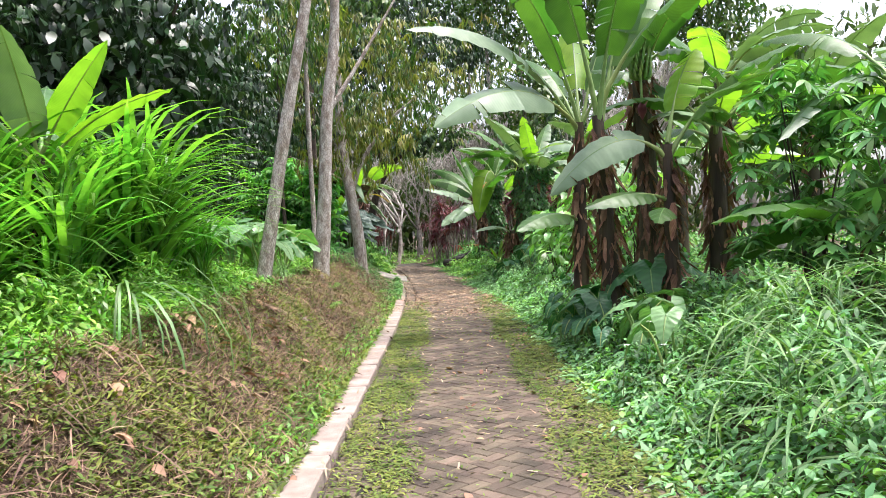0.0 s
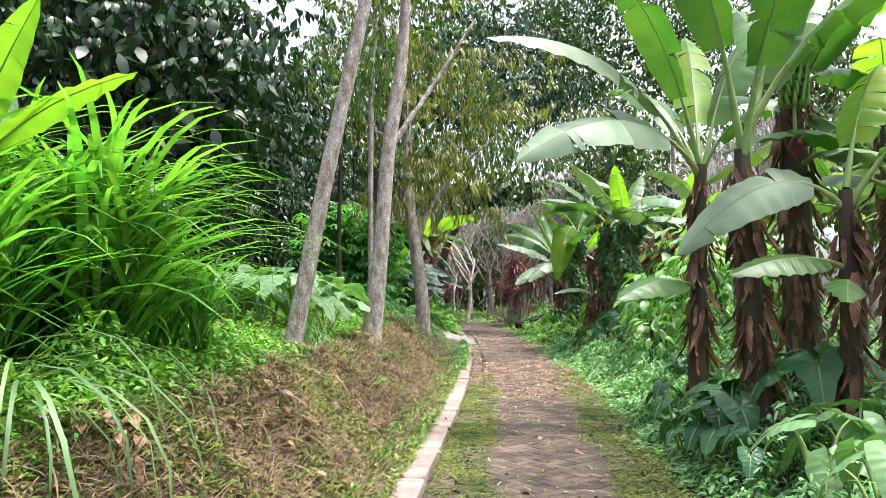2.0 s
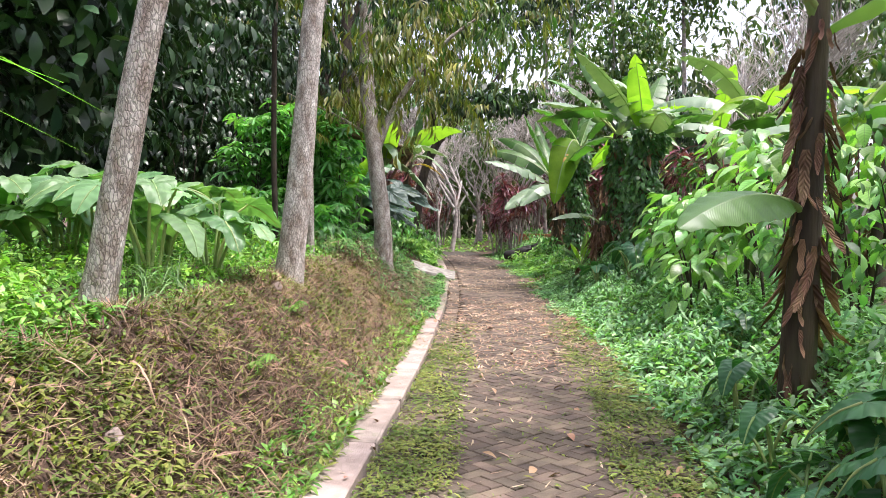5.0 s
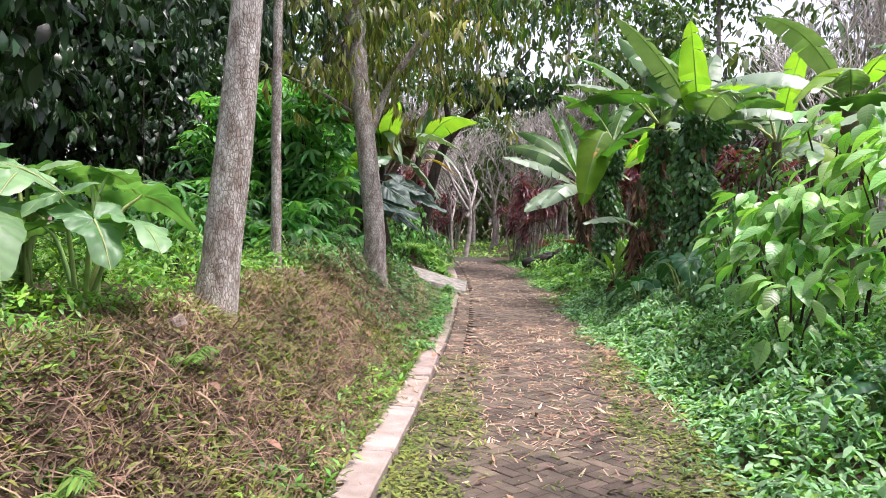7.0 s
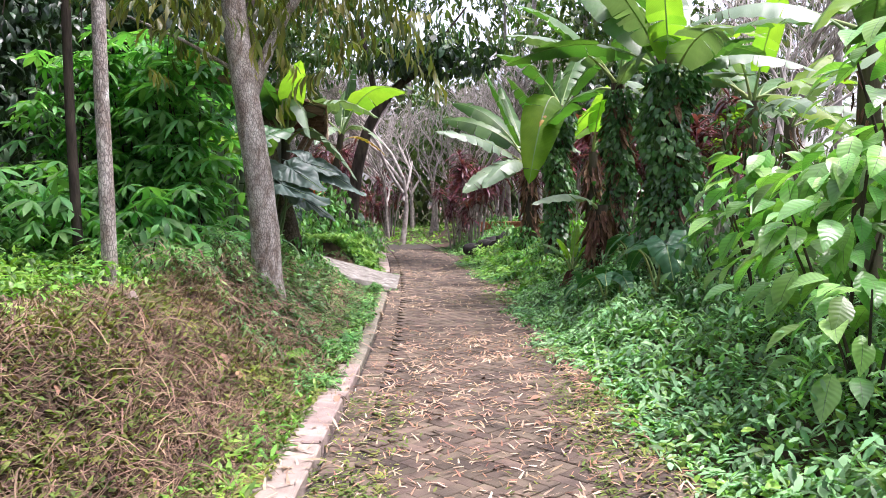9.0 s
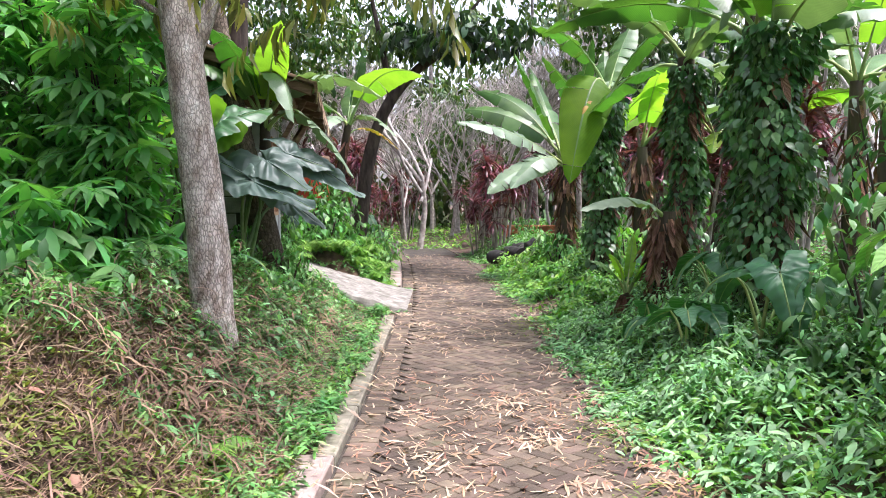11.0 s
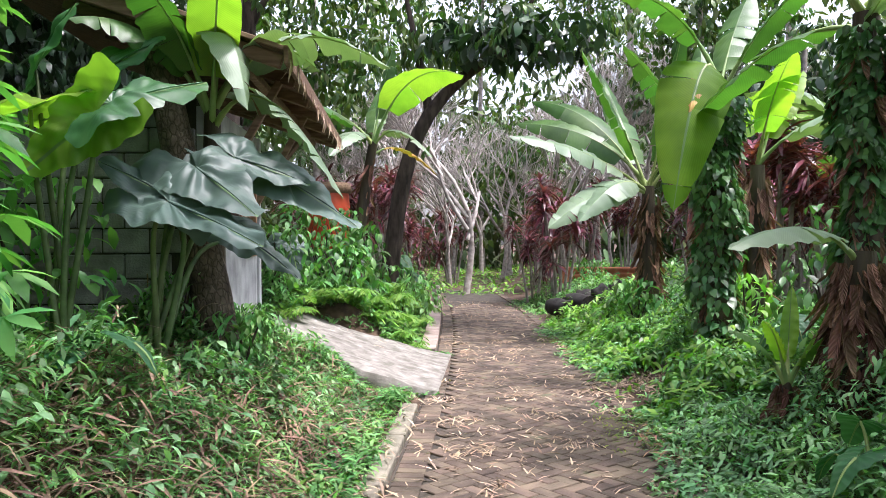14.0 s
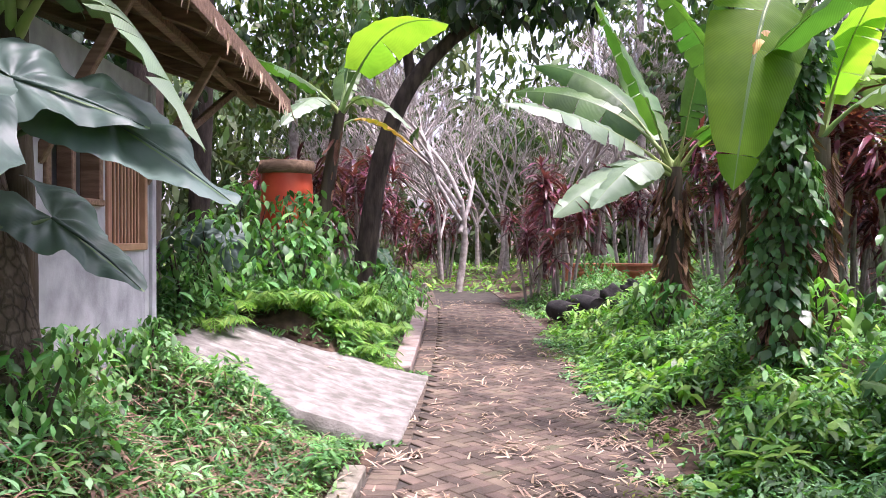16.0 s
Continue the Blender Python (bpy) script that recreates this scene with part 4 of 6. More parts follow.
# broadleaf trees beyond the bananas and at the path's end
for (x, y), h, n, m in (((-6.8, 40.5), 12.0, 3600, "mid_leaf"), ((4.8, 41.0), 12.0, 4200, "mid_leaf"), ((9.5, 22.0), 7.0, 2600, "mid_leaf"), ((5.8, 36.0), 6.5, 2400, "dark_leaf"), ((-1.5, 52.0), 8.0, 2200, "mid_leaf"),
                        ((6.5, 50.0), 9.0, 2400, "mid_leaf"), ((12.0, 30.0), 9.0, 2600, "mid_leaf"), ((3.4, 47.0), 21.0, 5200, "mid_leaf"), ((9.0, 47.0), 20.0, 4600, "mid_leaf"), ((-3.4, 62.0), 25.0, 5200, "mid_leaf"), ((3.0, 66.0), 26.0, 5200, "mid_leaf"), ((13.5, 40.0), 16.0, 3600, "mid_leaf")):
    tree("tree", (x, y), [(0, 0, 0), (U_(-0.2, 0.2), 0.1, h * 0.4), (U_(-0.5, 0.5), 0.2, h * 0.9)], (0.16, 0.12, 0.05), [(n, (0, 0, h * (0.62 if h < 14 else 0.76)), (2.0 + h * 0.1, 2.2, h * (0.36 if h < 14 else 0.27)), 34 if h < 14 else 60, 0.2)],
         "leafy broadleaf tree behind the banana plants", m, "bark_grey", leaf=WOOD_LEAF, group="broadleaf trees", size=(0.16, 0.32), droop=(-0.9, 0.3), heart=1300 if h < 14 else 3000)


def branches(seed, height, depth=5):
    """Twigs of a bare tree, joined, and its trunk."""
    r = random.Random(seed)
    trunk, out = [], []

    def grow(p, d, length, rad, k):
        q = p + d * length
        bend = Vector((r.uniform(-0.08, 0.08), r.uniform(-0.08, 0.08), r.uniform(0, 0.06))) * length
        (trunk if k == depth else out).append(tube(curve([tuple(p), tuple((p + q) / 2 + bend), tuple(q)], 5 if k > 1 else 3), np.linspace(rad, rad * 0.65, 5 if k > 1 else 3), 7 if k > 2 else 3))
        if k == 0:
            return
        for _ in range(r.choice((3, 3, 4)) if k > 1 else 4):
            nd = (d + Vector((r.uniform(-0.8, 0.8), r.uniform(-0.8, 0.8), r.uniform(-0.2, 0.55)))).normalized()
            grow(q - d * length * r.uniform(0, 0.35), nd, length * r.uniform(0.6, 0.85), rad * 0.6, k - 1)

    grow(Vector((0, 0, 0)), Vector((r.uniform(-0.1, 0.1), r.uniform(-0.1, 0.1), 1)).normalized(), height * 0.3, 0.085, depth)
    return trunk, out


bare = []
for k in range(3):
    ob = thing("bare_tree", (0, 0, 0), "leafless pale grey tree with many thin twigs", "tree", "bare trees at the clearing")
    tr, tw = branches(k + 3, 6.5)
    part("trunk", tr, M["bark_grey"], ob)
    part("twig_crown", tw, M["twig"], ob)
    bare.append(ob)
spots = [(-3.2, 44.0), (-1.6, 47.0), (0.8, 44.0), (-5.5, 47.0), (2.8, 49.0), (-4.0, 52.0), (5.2, 43.0), (-0.2, 55.0), (8.0, 40.0), (4.2, 54.0), (-7.0, 51.0), (8.5, 33.0), (10.5, 37.0), (7.2, 28.0), (-2.4, 41.0), (2.0, 46.0), (-1.0, 50.5), (1.6, 52.0), (-3.0, 56.0), (3.6, 45.5), (-6.0, 43.0), (0.2, 58.0), (6.2, 47.0), (-2.0, 60.0), (-5.4, 58.0), (9.5, 45.0)]
for k, (x, y) in enumerate(spots):
    m = pose(x, y, float(land(x, y)) - 0.05, 0, 0, k * 77) @ Matrix.Scale(0.95 + 0.2 * (k % 4), 4)
    if k < 3:
        bare[k].matrix_basis = m
    else:
        c = copy_thing(bare[k % 3], m)
        c.matrix_basis = m

# tall shade trees whose crowns close the view above the path
for (x, y), h in (((-4.6, 27.6), 13.0), ((-6.6, 33.5), 12.5)):
    tree("tree", (x, y), [(0, 0, 0), (0.15, 0.1, h * 0.4), (0.2, 0.2, h * 0.9)], (0.22, 0.17, 0.06), [(3600, (0, 0, h * 0.76), (3.4, 3.0, h * 0.25), 44, 0.2)],
         "tall shade tree with a high leafy crown", "mid_leaf", "bark_dark", [([(0.1, 0.1, h * 0.45), (1.0, 0.3, h * 0.6), (1.8, 0.4, h * 0.75)], 0.09, 0.03)], leaf=WOOD_LEAF, group="tall shade trees", size=(0.18, 0.34), droop=(-1.1, 0.3))

# far woods all round
q = []
for _ in range(190):
    q.append(clump_points(90, (U_(-24, 22), U_(60, 72), 0.8 + 10.5 * U_(0, 1) ** 1.2), (3.2, 3.0, 2.4), 8, 0.3))
for _ in range(400):
    a = U_(0, 6.28)
    r = U_(34, 60)
    x, y = r * math.sin(a) * 1.0, 22 + r * math.cos(a) * 1.1
    if abs(x) < 7 and y > 0 and y < 62:
        y = 62 + U_(0, 6)
    high = U_(2, 6) if y < 40 else U_(2, 18)
    q.append(clump_points(90, (x, y, high), (4.5, 4.5, U_(3.0, 6.5)), 9, 0.25))
q = np.concatenate(q)
q = q[q[:, 2] > 0.3]
stuff("far_woods", [scatter(OVAL, q, U_(0, 6.28, len(q)), U_(-1.2, 0.3, len(q)), U_(-0.6, 0.6, len(q)), U_(0.5, 1.1, len(q)))], "far_leaf", "distant mixed woodland around the garden", "woodland")

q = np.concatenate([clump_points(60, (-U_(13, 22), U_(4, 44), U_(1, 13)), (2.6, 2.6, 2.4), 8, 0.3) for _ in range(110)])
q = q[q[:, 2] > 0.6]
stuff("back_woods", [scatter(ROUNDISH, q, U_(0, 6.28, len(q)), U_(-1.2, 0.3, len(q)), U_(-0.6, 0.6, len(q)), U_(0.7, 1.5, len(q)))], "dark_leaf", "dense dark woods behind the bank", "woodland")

# ---- banana plants ----
G, B, W, Yl = "banana_leaf", "banana_pale", "banana_grey", "yellow"
banana_plant((2.05, 11.9), 3.0, 0.115, [((-0.36, 10.5, 4.25), 0.62, 1.1, W, 0.45, 4), ((0.9, 11.0, 5.2), 0.6, 1.0, G), ((3.1, 12.6, 5.0), 0.65, 0.8, G), ((-0.05, 10.3, 2.9), 0.72, 0.95, W, 0.8, 3), ((3.2, 11.5, 3.6), 0.5, 0.7, G),
             ((2.4, 13.7, 5.2), 0.6, 0.6, B), ((1.3, 13.6, 4.4), 0.55, 0.8, G), ((1.03, 11.0, 1.48), 0.46, 0.3, G, 0.5, 1, 0.5)], "tall banana plant with broad grey-sheened leaves and a brown ragged stem", lean=(0.1, 0), skirt=60)
banana_plant((2.0, 9.3), 2.75, 0.11, [((2.9, 9.8, 5.3), 0.65, 0.7, G), ((3.7, 8.6, 4.3), 0.65, 0.9, G), ((0.9, 8.4, 4.7), 0.6, 1.2, G), ((3.2, 10.6, 4.9), 0.6, 0.6, G), ((2.2, 7.6, 4.3), 0.6, 1.1, G)],
             "banana plant with a reddish brown peeling stem", skirt=90, lean=(-0.08, 0.1))
fruiting = banana_plant((2.85, 10.6), 3.4, 0.17, [((3.5, 9.2, 2.5), 0.55, 0.4, W, 0.2, 2, 0.75), ((1.9, 9.4, 5.4), 0.6, 0.8, G), ((4.0, 10.3, 3.1), 0.6, 0.8, G), ((4.2, 9.8, 4.6), 0.6, 0.6, B), ((2.6, 12.0, 5.0), 0.5, 0.4, G), ((3.3, 9.2, 4.4), 0.5, 0.5, G)],
                        "fruiting banana plant with a thick ragged stem", skirt=130, lean=(-0.1, 0))
banana_plant((2.62, 9.0), 2.15, 0.09, [((1.21, 8.75, 1.86), 0.5, 0.65, W, 0.85, 1), ((1.55, 8.5, 1.7), 0.36, 0.2, G, 0.5, 0, 0.7), ((2.2, 8.0, 1.5), 0.34, 0.25, G, 0.3, 1, 0.6), ((4.0, 8.6, 3.4), 0.5, 0.5, G), ((3.2, 9.6, 3.6), 0.5, 0.4, B)], "banana plant reaching a grey-green leaf over the verge", skirt=40)
banana_plant((4.3, 11.9), 3.3, 0.14, random_leaves((4.3, 11.9), 3.3, 9, 2.2, (G, B, W), 0.5, 0.7), "tall banana plant with arching green leaves", skirt=45)
banana_plant((3.6, 10.2), 2.4, 0.14, random_leaves((3.6, 10.2), 2.4, 8, 1.9, (G, G, B)), "banana plant with hanging green leaves", skirt=45)
banana_plant((3.9, 7.2), 1.1, 0.1, random_leaves((3.9, 7.2), 1.1, 7, 1.5, (G, G), 0.4), "young banana plant with drooping leaves", skirt=15)


def bunch(at, tiers, size, parent):
    """A hanging bunch: fruits round a stalk, and the flower below it."""
    part("stalk", [tube(curve([(0.0, 0, 0.35), (0.02, -0.1, 0.15), (0, -0.12, -0.3), (0, -0.12, -0.75)], 10) + np.array(at), np.full(10, 0.018), 6)], M["rib"], parent)
    for h in range(tiers):
        for k in range(11):
            a = k * 0.571 + h
            r = 0.08
            p = [(r * math.cos(a) * 0.5, r * math.sin(a) * 0.5, 0), (r * 1.4 * math.cos(a), r * 1.4 * math.sin(a), 0.02), (r * 1.6 * math.cos(a), r * 1.6 * math.sin(a), 0.12)]
            F = [tube(curve(p, 6) * size + np.array(at) + np.array([0, -0.12, 0.02 - h * 0.085]), np.array([0.008, 0.02, 0.022, 0.02, 0.014, 0.004]) * size, 6)]
            part("fruit", F, M["fruit"], parent)
    part("flower", [tube(np.array([(0, -0.12, -0.72 - 0.045 * k) for k in range(6)]) + np.array(at), [0.025, 0.055, 0.065, 0.055, 0.03, 0.004], 10)], M["flower"], parent, "purple flower bud")


bunch((-0.15, -0.15, 3.55), 6, 1.1, fruiting)

# climber-covered bananas further on
ivied = [banana_plant((2.6, 21.3), 2.9, 0.17, [((3.4, 20.6, 3.4), 0.5, 0.4, G), ((2.2, 20.2, 4.4), 0.5, 0.2, B), ((1.2, 20.4, 4.5), 0.55, 0.4, W)] + random_leaves((2.6, 21.3), 3.0, 4, 2.2, (W, G), 0.5), "banana stem wrapped in a leafy climber", rag=1.2),
         banana_plant((2.45, 23.9), 3.1, 0.17, [((0.6, 22.6, 3.9), 0.55, 0.5, W), ((2.4, 22.0, 4.4), 0.5, 0.4, G), ((3.5, 22.6, 3.0), 0.5, 0.6, G), ((1.2, 24.2, 4.6), 0.5, 0.3, G), ((3.0, 24.4, 4.4), 0.5, 0.3, G)] + random_leaves((2.45, 23.9), 3.2, 4, 2.2, (W, G), 0.5, 1.0), "banana stem wrapped in a leafy climber", rag=1.2),
         banana_plant((2.75, 22.3), 3.2, 0.16, [((1.6, 21.4, 4.1), 0.6, 0.7, W, 0.2, 6), ((3.9, 21.6, 3.6), 0.55, 0.5, B), ((3.3, 23.4, 4.6), 0.5, 0.3, G), ((2.3, 22.0, 3.3), 0.5, 0.8, W, -0.3, 6)] + random_leaves((2.75, 22.3), 3.2, 4, 2.2, (W, G), 0.5, 2.0), "banana stem wrapped in a leafy climber", rag=1.2)]
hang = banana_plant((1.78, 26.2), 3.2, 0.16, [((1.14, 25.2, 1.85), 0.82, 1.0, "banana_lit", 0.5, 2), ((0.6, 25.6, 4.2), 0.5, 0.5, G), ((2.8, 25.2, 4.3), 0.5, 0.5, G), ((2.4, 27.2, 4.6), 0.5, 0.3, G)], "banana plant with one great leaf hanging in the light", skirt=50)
banana_leaf((-0.1, -0.1, 3.25), (-0.42, -0.65, 2.75), 0.24, 0.3, M["yellow"], hang, 0.2, label="yellow dying leaf folded over")
ivied.append(hang)
for ob, r in zip(ivied, (0.3, 0.2, 0.24, 0.24)):
    n = 2700
    z, a = 0.3 + 2.7 * U_(0, 1, n) ** 0.7, U_(0, 6.28, n)
    rr = r * (0.9 + 0.3 * np.sin(5 * z + a)) * U_(0.7, 1.2, n)
    p = np.stack([np.cos(a) * rr, np.sin(a) * rr, z], -1)
    tagged(part("climber", [scatter(IVY, p, a - np.pi / 2 + U_(-0.7, 0.7, n), U_(-1.4, -0.2, n), U_(-0.8, 0.8, n), U_(0.05, 0.14, n))], M["ivy"], ob, "heart-leaved climber covering the stem"), kind="stuff")

banana_plant((1.55, 30.0), 2.2, 0.16, [((-0.05, 28.8, 1.75), 0.6, 0.5, W, 0.8, 7), ((-0.65, 29.0, 3.15), 0.5, 0.4, W, 0.7, 7), ((-0.56, 30.5, 3.55), 0.6, 0.6, G, 0.9, 4), ((0.4, 28.9, 1.85), 0.6, 0.6, W, 0.6, 6), ((0.9, 31.5, 4.6), 0.5, 0.2, G), ((2.0, 29.4, 4.8), 0.5, 0.2, G),
             ((2.9, 29.6, 3.4), 0.5, 0.5, B), ((0.5, 29.8, 4.6), 0.5, 0.3, G), ((-0.3, 30.9, 4.0), 0.6, 0.8, G, 0.7, 3), ((2.6, 28.8, 2.6), 0.5, 0.7, G, 0.3, 6)], "banana clump leaning broad torn leaves over the footpath", skirt=90)
banana_plant((2.1, 28.3), 2.4, 0.17, [((0.9, 27.5, 4.1), 0.5, 0.4, G), ((3.0, 27.2, 3.6), 0.5, 0.5, B), ((2.2, 29.2, 4.5), 0.5, 0.3, G), ((3.6, 28.6, 3.3), 0.55, 0.5, B)], "banana plant with a dark ragged stem", skirt=110)
banana_plant((2.75, 28.2), 2.3, 0.15, [((4.2, 27.0, 3.2), 0.5, 0.5, W), ((3.6, 29.0, 4.0), 0.5, 0.4, B), ((2.8, 26.8, 3.8), 0.5, 0.4, B)], "banana plant with a dark ragged stem", skirt=90)
banana_plant((1.62, 23.2), 0.45, 0.055, [((1.9, 22.9, 1.15), 0.17, 0.08, B, -0.3, 0), ((2.0, 23.0, 0.95), 0.17, 0.2, G, -0.4, 0), ((1.15, 23.0, 0.9), 0.16, 0.22, G, 0.5, 0), ((1.75, 23.5, 1.2), 0.14, 0.1, B, 0, 0), ((1.35, 22.8, 1.0), 0.15, 0.2, B, 0.3, 0)], "young banana sucker beside an old ragged stump", skirt=20)
banana_plant((2.0, 22.85), 1.25, 0.16, [((0.9, 21.9, 1.5), 0.4, 0.35, W, 0.1, 2)], "old brown banana stump in tattered leaf sheaths", skirt=110, rag=1.4)
# light green stand beyond, and clumps left of the path
for x, y, h in ((5.4, 15.5, 2.6), (4.0, 19.2, 2.9), (5.8, 19.0, 2.8), (4.6, 24.0, 2.8), (5.8, 12.2, 2.9), (4.9, 8.4, 2.6), (6.2, 26.5, 2.8), (4.6, 17.4, 2.4), (4.6, 30.0, 2.6), (6.8, 8.8, 3.0)):
    banana_plant((x, y), h, 0.15, random_leaves((x, y), h, 9, 2.1, (B, G, W), 0.55, x), "pale green banana plant in the stand behind", "banana stand", skirt=30)
# the first leaf looks backlit through its brighter yellow-green colour
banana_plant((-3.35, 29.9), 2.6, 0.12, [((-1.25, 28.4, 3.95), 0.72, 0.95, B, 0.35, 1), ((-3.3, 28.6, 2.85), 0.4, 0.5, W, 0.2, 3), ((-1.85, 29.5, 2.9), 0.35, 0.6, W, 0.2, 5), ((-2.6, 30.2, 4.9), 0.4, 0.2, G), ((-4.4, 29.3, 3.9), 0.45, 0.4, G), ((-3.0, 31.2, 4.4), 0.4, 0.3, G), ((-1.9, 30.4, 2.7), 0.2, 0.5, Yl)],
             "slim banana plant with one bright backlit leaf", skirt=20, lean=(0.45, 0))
banana_plant((-3.5, 6.9), 1.5, 0.12, [((-2.6, 6.3, 3.2), 0.3, 0.1, B, 0.6, 1), ((-2.2, 6.6, 2.85), 0.22, 0.25, B, 0.3, 0), ((-3.3, 6.0, 3.3), 0.4, 0.2, W, 0, 3), ((-4.3, 6.4, 3.0), 0.45, 0.4, G), ((-3.9, 7.9, 3.2), 0.45, 0.3, G)], "banana plant rising out of tall grass", skirt=10)

# ---- elephant ears and taro ----
green_ear = thing("elephant_ear", (-3.05, 21.6, float(land(-3.05, 21.6)) - 0.02), "elephant ear plant with huge ribbed green leaves", "elephant ear", "elephant ears")
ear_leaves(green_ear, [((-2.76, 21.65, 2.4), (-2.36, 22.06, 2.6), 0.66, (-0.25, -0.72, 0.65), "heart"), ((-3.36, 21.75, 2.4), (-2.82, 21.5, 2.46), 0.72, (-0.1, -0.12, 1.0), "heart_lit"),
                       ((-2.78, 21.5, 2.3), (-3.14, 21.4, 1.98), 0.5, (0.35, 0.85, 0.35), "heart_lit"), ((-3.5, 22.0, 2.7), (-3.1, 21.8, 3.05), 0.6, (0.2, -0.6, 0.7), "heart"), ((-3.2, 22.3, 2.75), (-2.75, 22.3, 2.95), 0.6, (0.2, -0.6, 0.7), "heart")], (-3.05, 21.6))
silver_ear = thing("elephant_ear", (-2.62, 22.05, float(land(-2.62, 22.05)) - 0.02), "elephant ear plant with silvery drooping leaves before the shed", "elephant ear", "elephant ears")
ear_leaves(silver_ear, [((-2.45, 21.85, 1.82), (-2.86, 21.7, 2.05), 0.36, (-0.1, -0.65, 0.75), "silver"), ((-2.36, 21.95, 2.03), (-1.86, 21.65, 1.72), 0.6, (0.15, -0.5, 0.85), "silver"),
                        ((-2.42, 21.7, 1.8), (-1.78, 21.5, 1.54), 0.46, (0.05, -0.55, 0.85), "silver"), ((-1.98, 22.4, 2.02), (-1.42, 22.4, 1.66), 0.52, (0.2, -0.42, 0.9), "silver"),
                        ((-2.2, 22.2, 2.12), (-1.75, 22.35, 1.95), 0.5, (0.1, -0.6, 0.8), "silver"), ((-2.3, 22.6, 1.6), (-1.9, 22.6, 1.3), 0.4, (0.2, -0.4, 0.9), "silver")], (-2.66, 22.0))
banana_plant((-2.62, 22.8), 1.9, 0.1, [((-2.15, 22.3, 2.45), 0.46, 1.0, W, 0.3, 6), ((-1.5, 22.35, 1.85), 0.4, 0.75, W, 0.45, 10), ((-1.2, 22.5, 2.75), 0.46, 0.7, W, 0.2, 5), ((-2.2, 22.0, 3.5), 0.4, 0.4, B, 0.2, 2), ((-3.4, 22.2, 3.1), 0.5, 0.5, G, 0.3, 7),
             ((-1.9, 23.2, 2.9), 0.4, 0.6, W, 0.3, 6), ((-2.9, 21.9, 3.4), 0.45, 0.4, G, 0, 3)], "ragged banana plant with grey-green leaves beside the shed", skirt=0)
TAROS_A = ((-3.4, 12.6, 6, 0.5, "heart_pale"), (-2.9, 12.4, 5, 0.5, "heart_pale"), (-3.9, 12.9, 6, 0.55, "heart_pale"), (-4.5, 12.6, 6, 0.5, "heart_pale"), (-2.75, 13.4, 5, 0.45, "heart_pale"), (-3.3, 13.6, 5, 0.5, "heart_pale"), (1.85, 10.2, 5, 0.36, "heart"), (1.5, 10.0, 4, 0.28, "heart"), (1.55, 10.9, 4, 0.3, "heart"), (2.25, 9.8, 5, 0.36, "heart"), (1.75, 8.6, 4, 0.32, "heart"), (2.3, 8.3, 4, 0.45, "heart_pale"), (1.95, 9.9, 6, 0.5, "heart"), (2.35, 9.3, 6, 0.55, "heart"), (1.7, 9.3, 5, 0.42, "heart"), (2.7, 9.9, 5, 0.55, "heart"), (2.25, 20.3, 5, 0.55, "heart"), (2.7, 20.0, 5, 0.6, "heart"), (2.3, 21.9, 5, 0.5, "heart"))
TAROS_B = ((1.6, 9.5, 5, 0.36, "heart"), (2.0, 7.9, 5, 0.45, "heart_pale"), (1.95, 6.9, 4, 0.45, "heart_pale"), (1.75, 12.2, 4, 0.3, "heart"), (1.75, 20.6, 5, 0.4, "heart"), (1.55, 21.5, 4, 0.36, "heart"), (2.1, 24.6, 4, 0.36, "heart"), (-3.3, 33.6, 5, 0.6, "heart"), (-3.9, 27.8, 5, 0.7, "silver"), (2.3, 14.1, 4, 0.35, "heart"), (-2.3, 20.7, 3, 0.3, "heart"))
for x, y, n, s, mt in TAROS_A + TAROS_B:
    z = float(land(x, y))
    spots = []
    grand = x < -2.7 and y < 14
    for k in range(n + 3 * grand):
        a = k * 2.4 + x
        reach = s * (U_(0.3, 1.0) if grand else 0.55)
        spots.append(((x + reach * math.cos(a), y + reach * math.sin(a), z + s * (U_(1.1, 2.0) if grand else U_(0.9, 1.5))), s * U_(0.8, 1.15) * (1.2 if grand else 1.0), a - 1.57 + U_(-0.4, 0.4), U_(-0.6, 0.05) if grand else U_(-0.9, -0.25), U_(-0.3, 0.3)))
    ear_plant("taro", (x, y), spots, "low taro plant with heart-shaped leaves among the weeds", "taro plants", mt)

# ---- tall grass ----


def tussock(at, n, length, label, material="grass", lean=(0.5, 1.35), r=0.3, group="tall grass tufts", shape=STRAP):
    z = float(land(*at))
    ob = thing("grass_tuft", (at[0], at[1], z - 0.02), label, "grass", group)
    a, d = U_(0, 6.28, n), r * np.sqrt(U_(0, 1, n))
    p = np.stack([d * np.cos(a), d * np.sin(a), U_(0, 0.25, n) * length], -1)
    turn, rise, size = U_(0, 6.28, n), U_(*lean, n), length * U_(0.55, 1.1, n)
    if n <= 30:
        for k in range(n):
            part("blade", [scatter(shape, p[k : k + 1], turn[k], rise[k], 0.1, size[k])], M[material], ob)
        return ob
    shoots = max(n // 15, 3)
    for k in range(shoots):
        sel = np.arange(k, n, shoots)
        m = len(sel)
        foot = np.array([p[k, 0], p[k, 1], 0.0])
        tip = foot + np.array([U_(-0.12, 0.12), U_(-0.12, 0.12), 0.55]) * length
        f = U_(0.02, 1.0, m) ** 0.8
        root = foot + (tip - foot) * f[:, None]
        up = lean[0] + (lean[1] - lean[0]) * U_(0, 1, m)
        part("shoot", [tube(curve([foot, tip], 4), np.linspace(0.009, 0.003, 4), 5), scatter(shape, root, turn[sel], up, U_(-0.3, 0.3, m), size[sel] * (1 - 0.35 * f))], M[material], ob)
    return ob


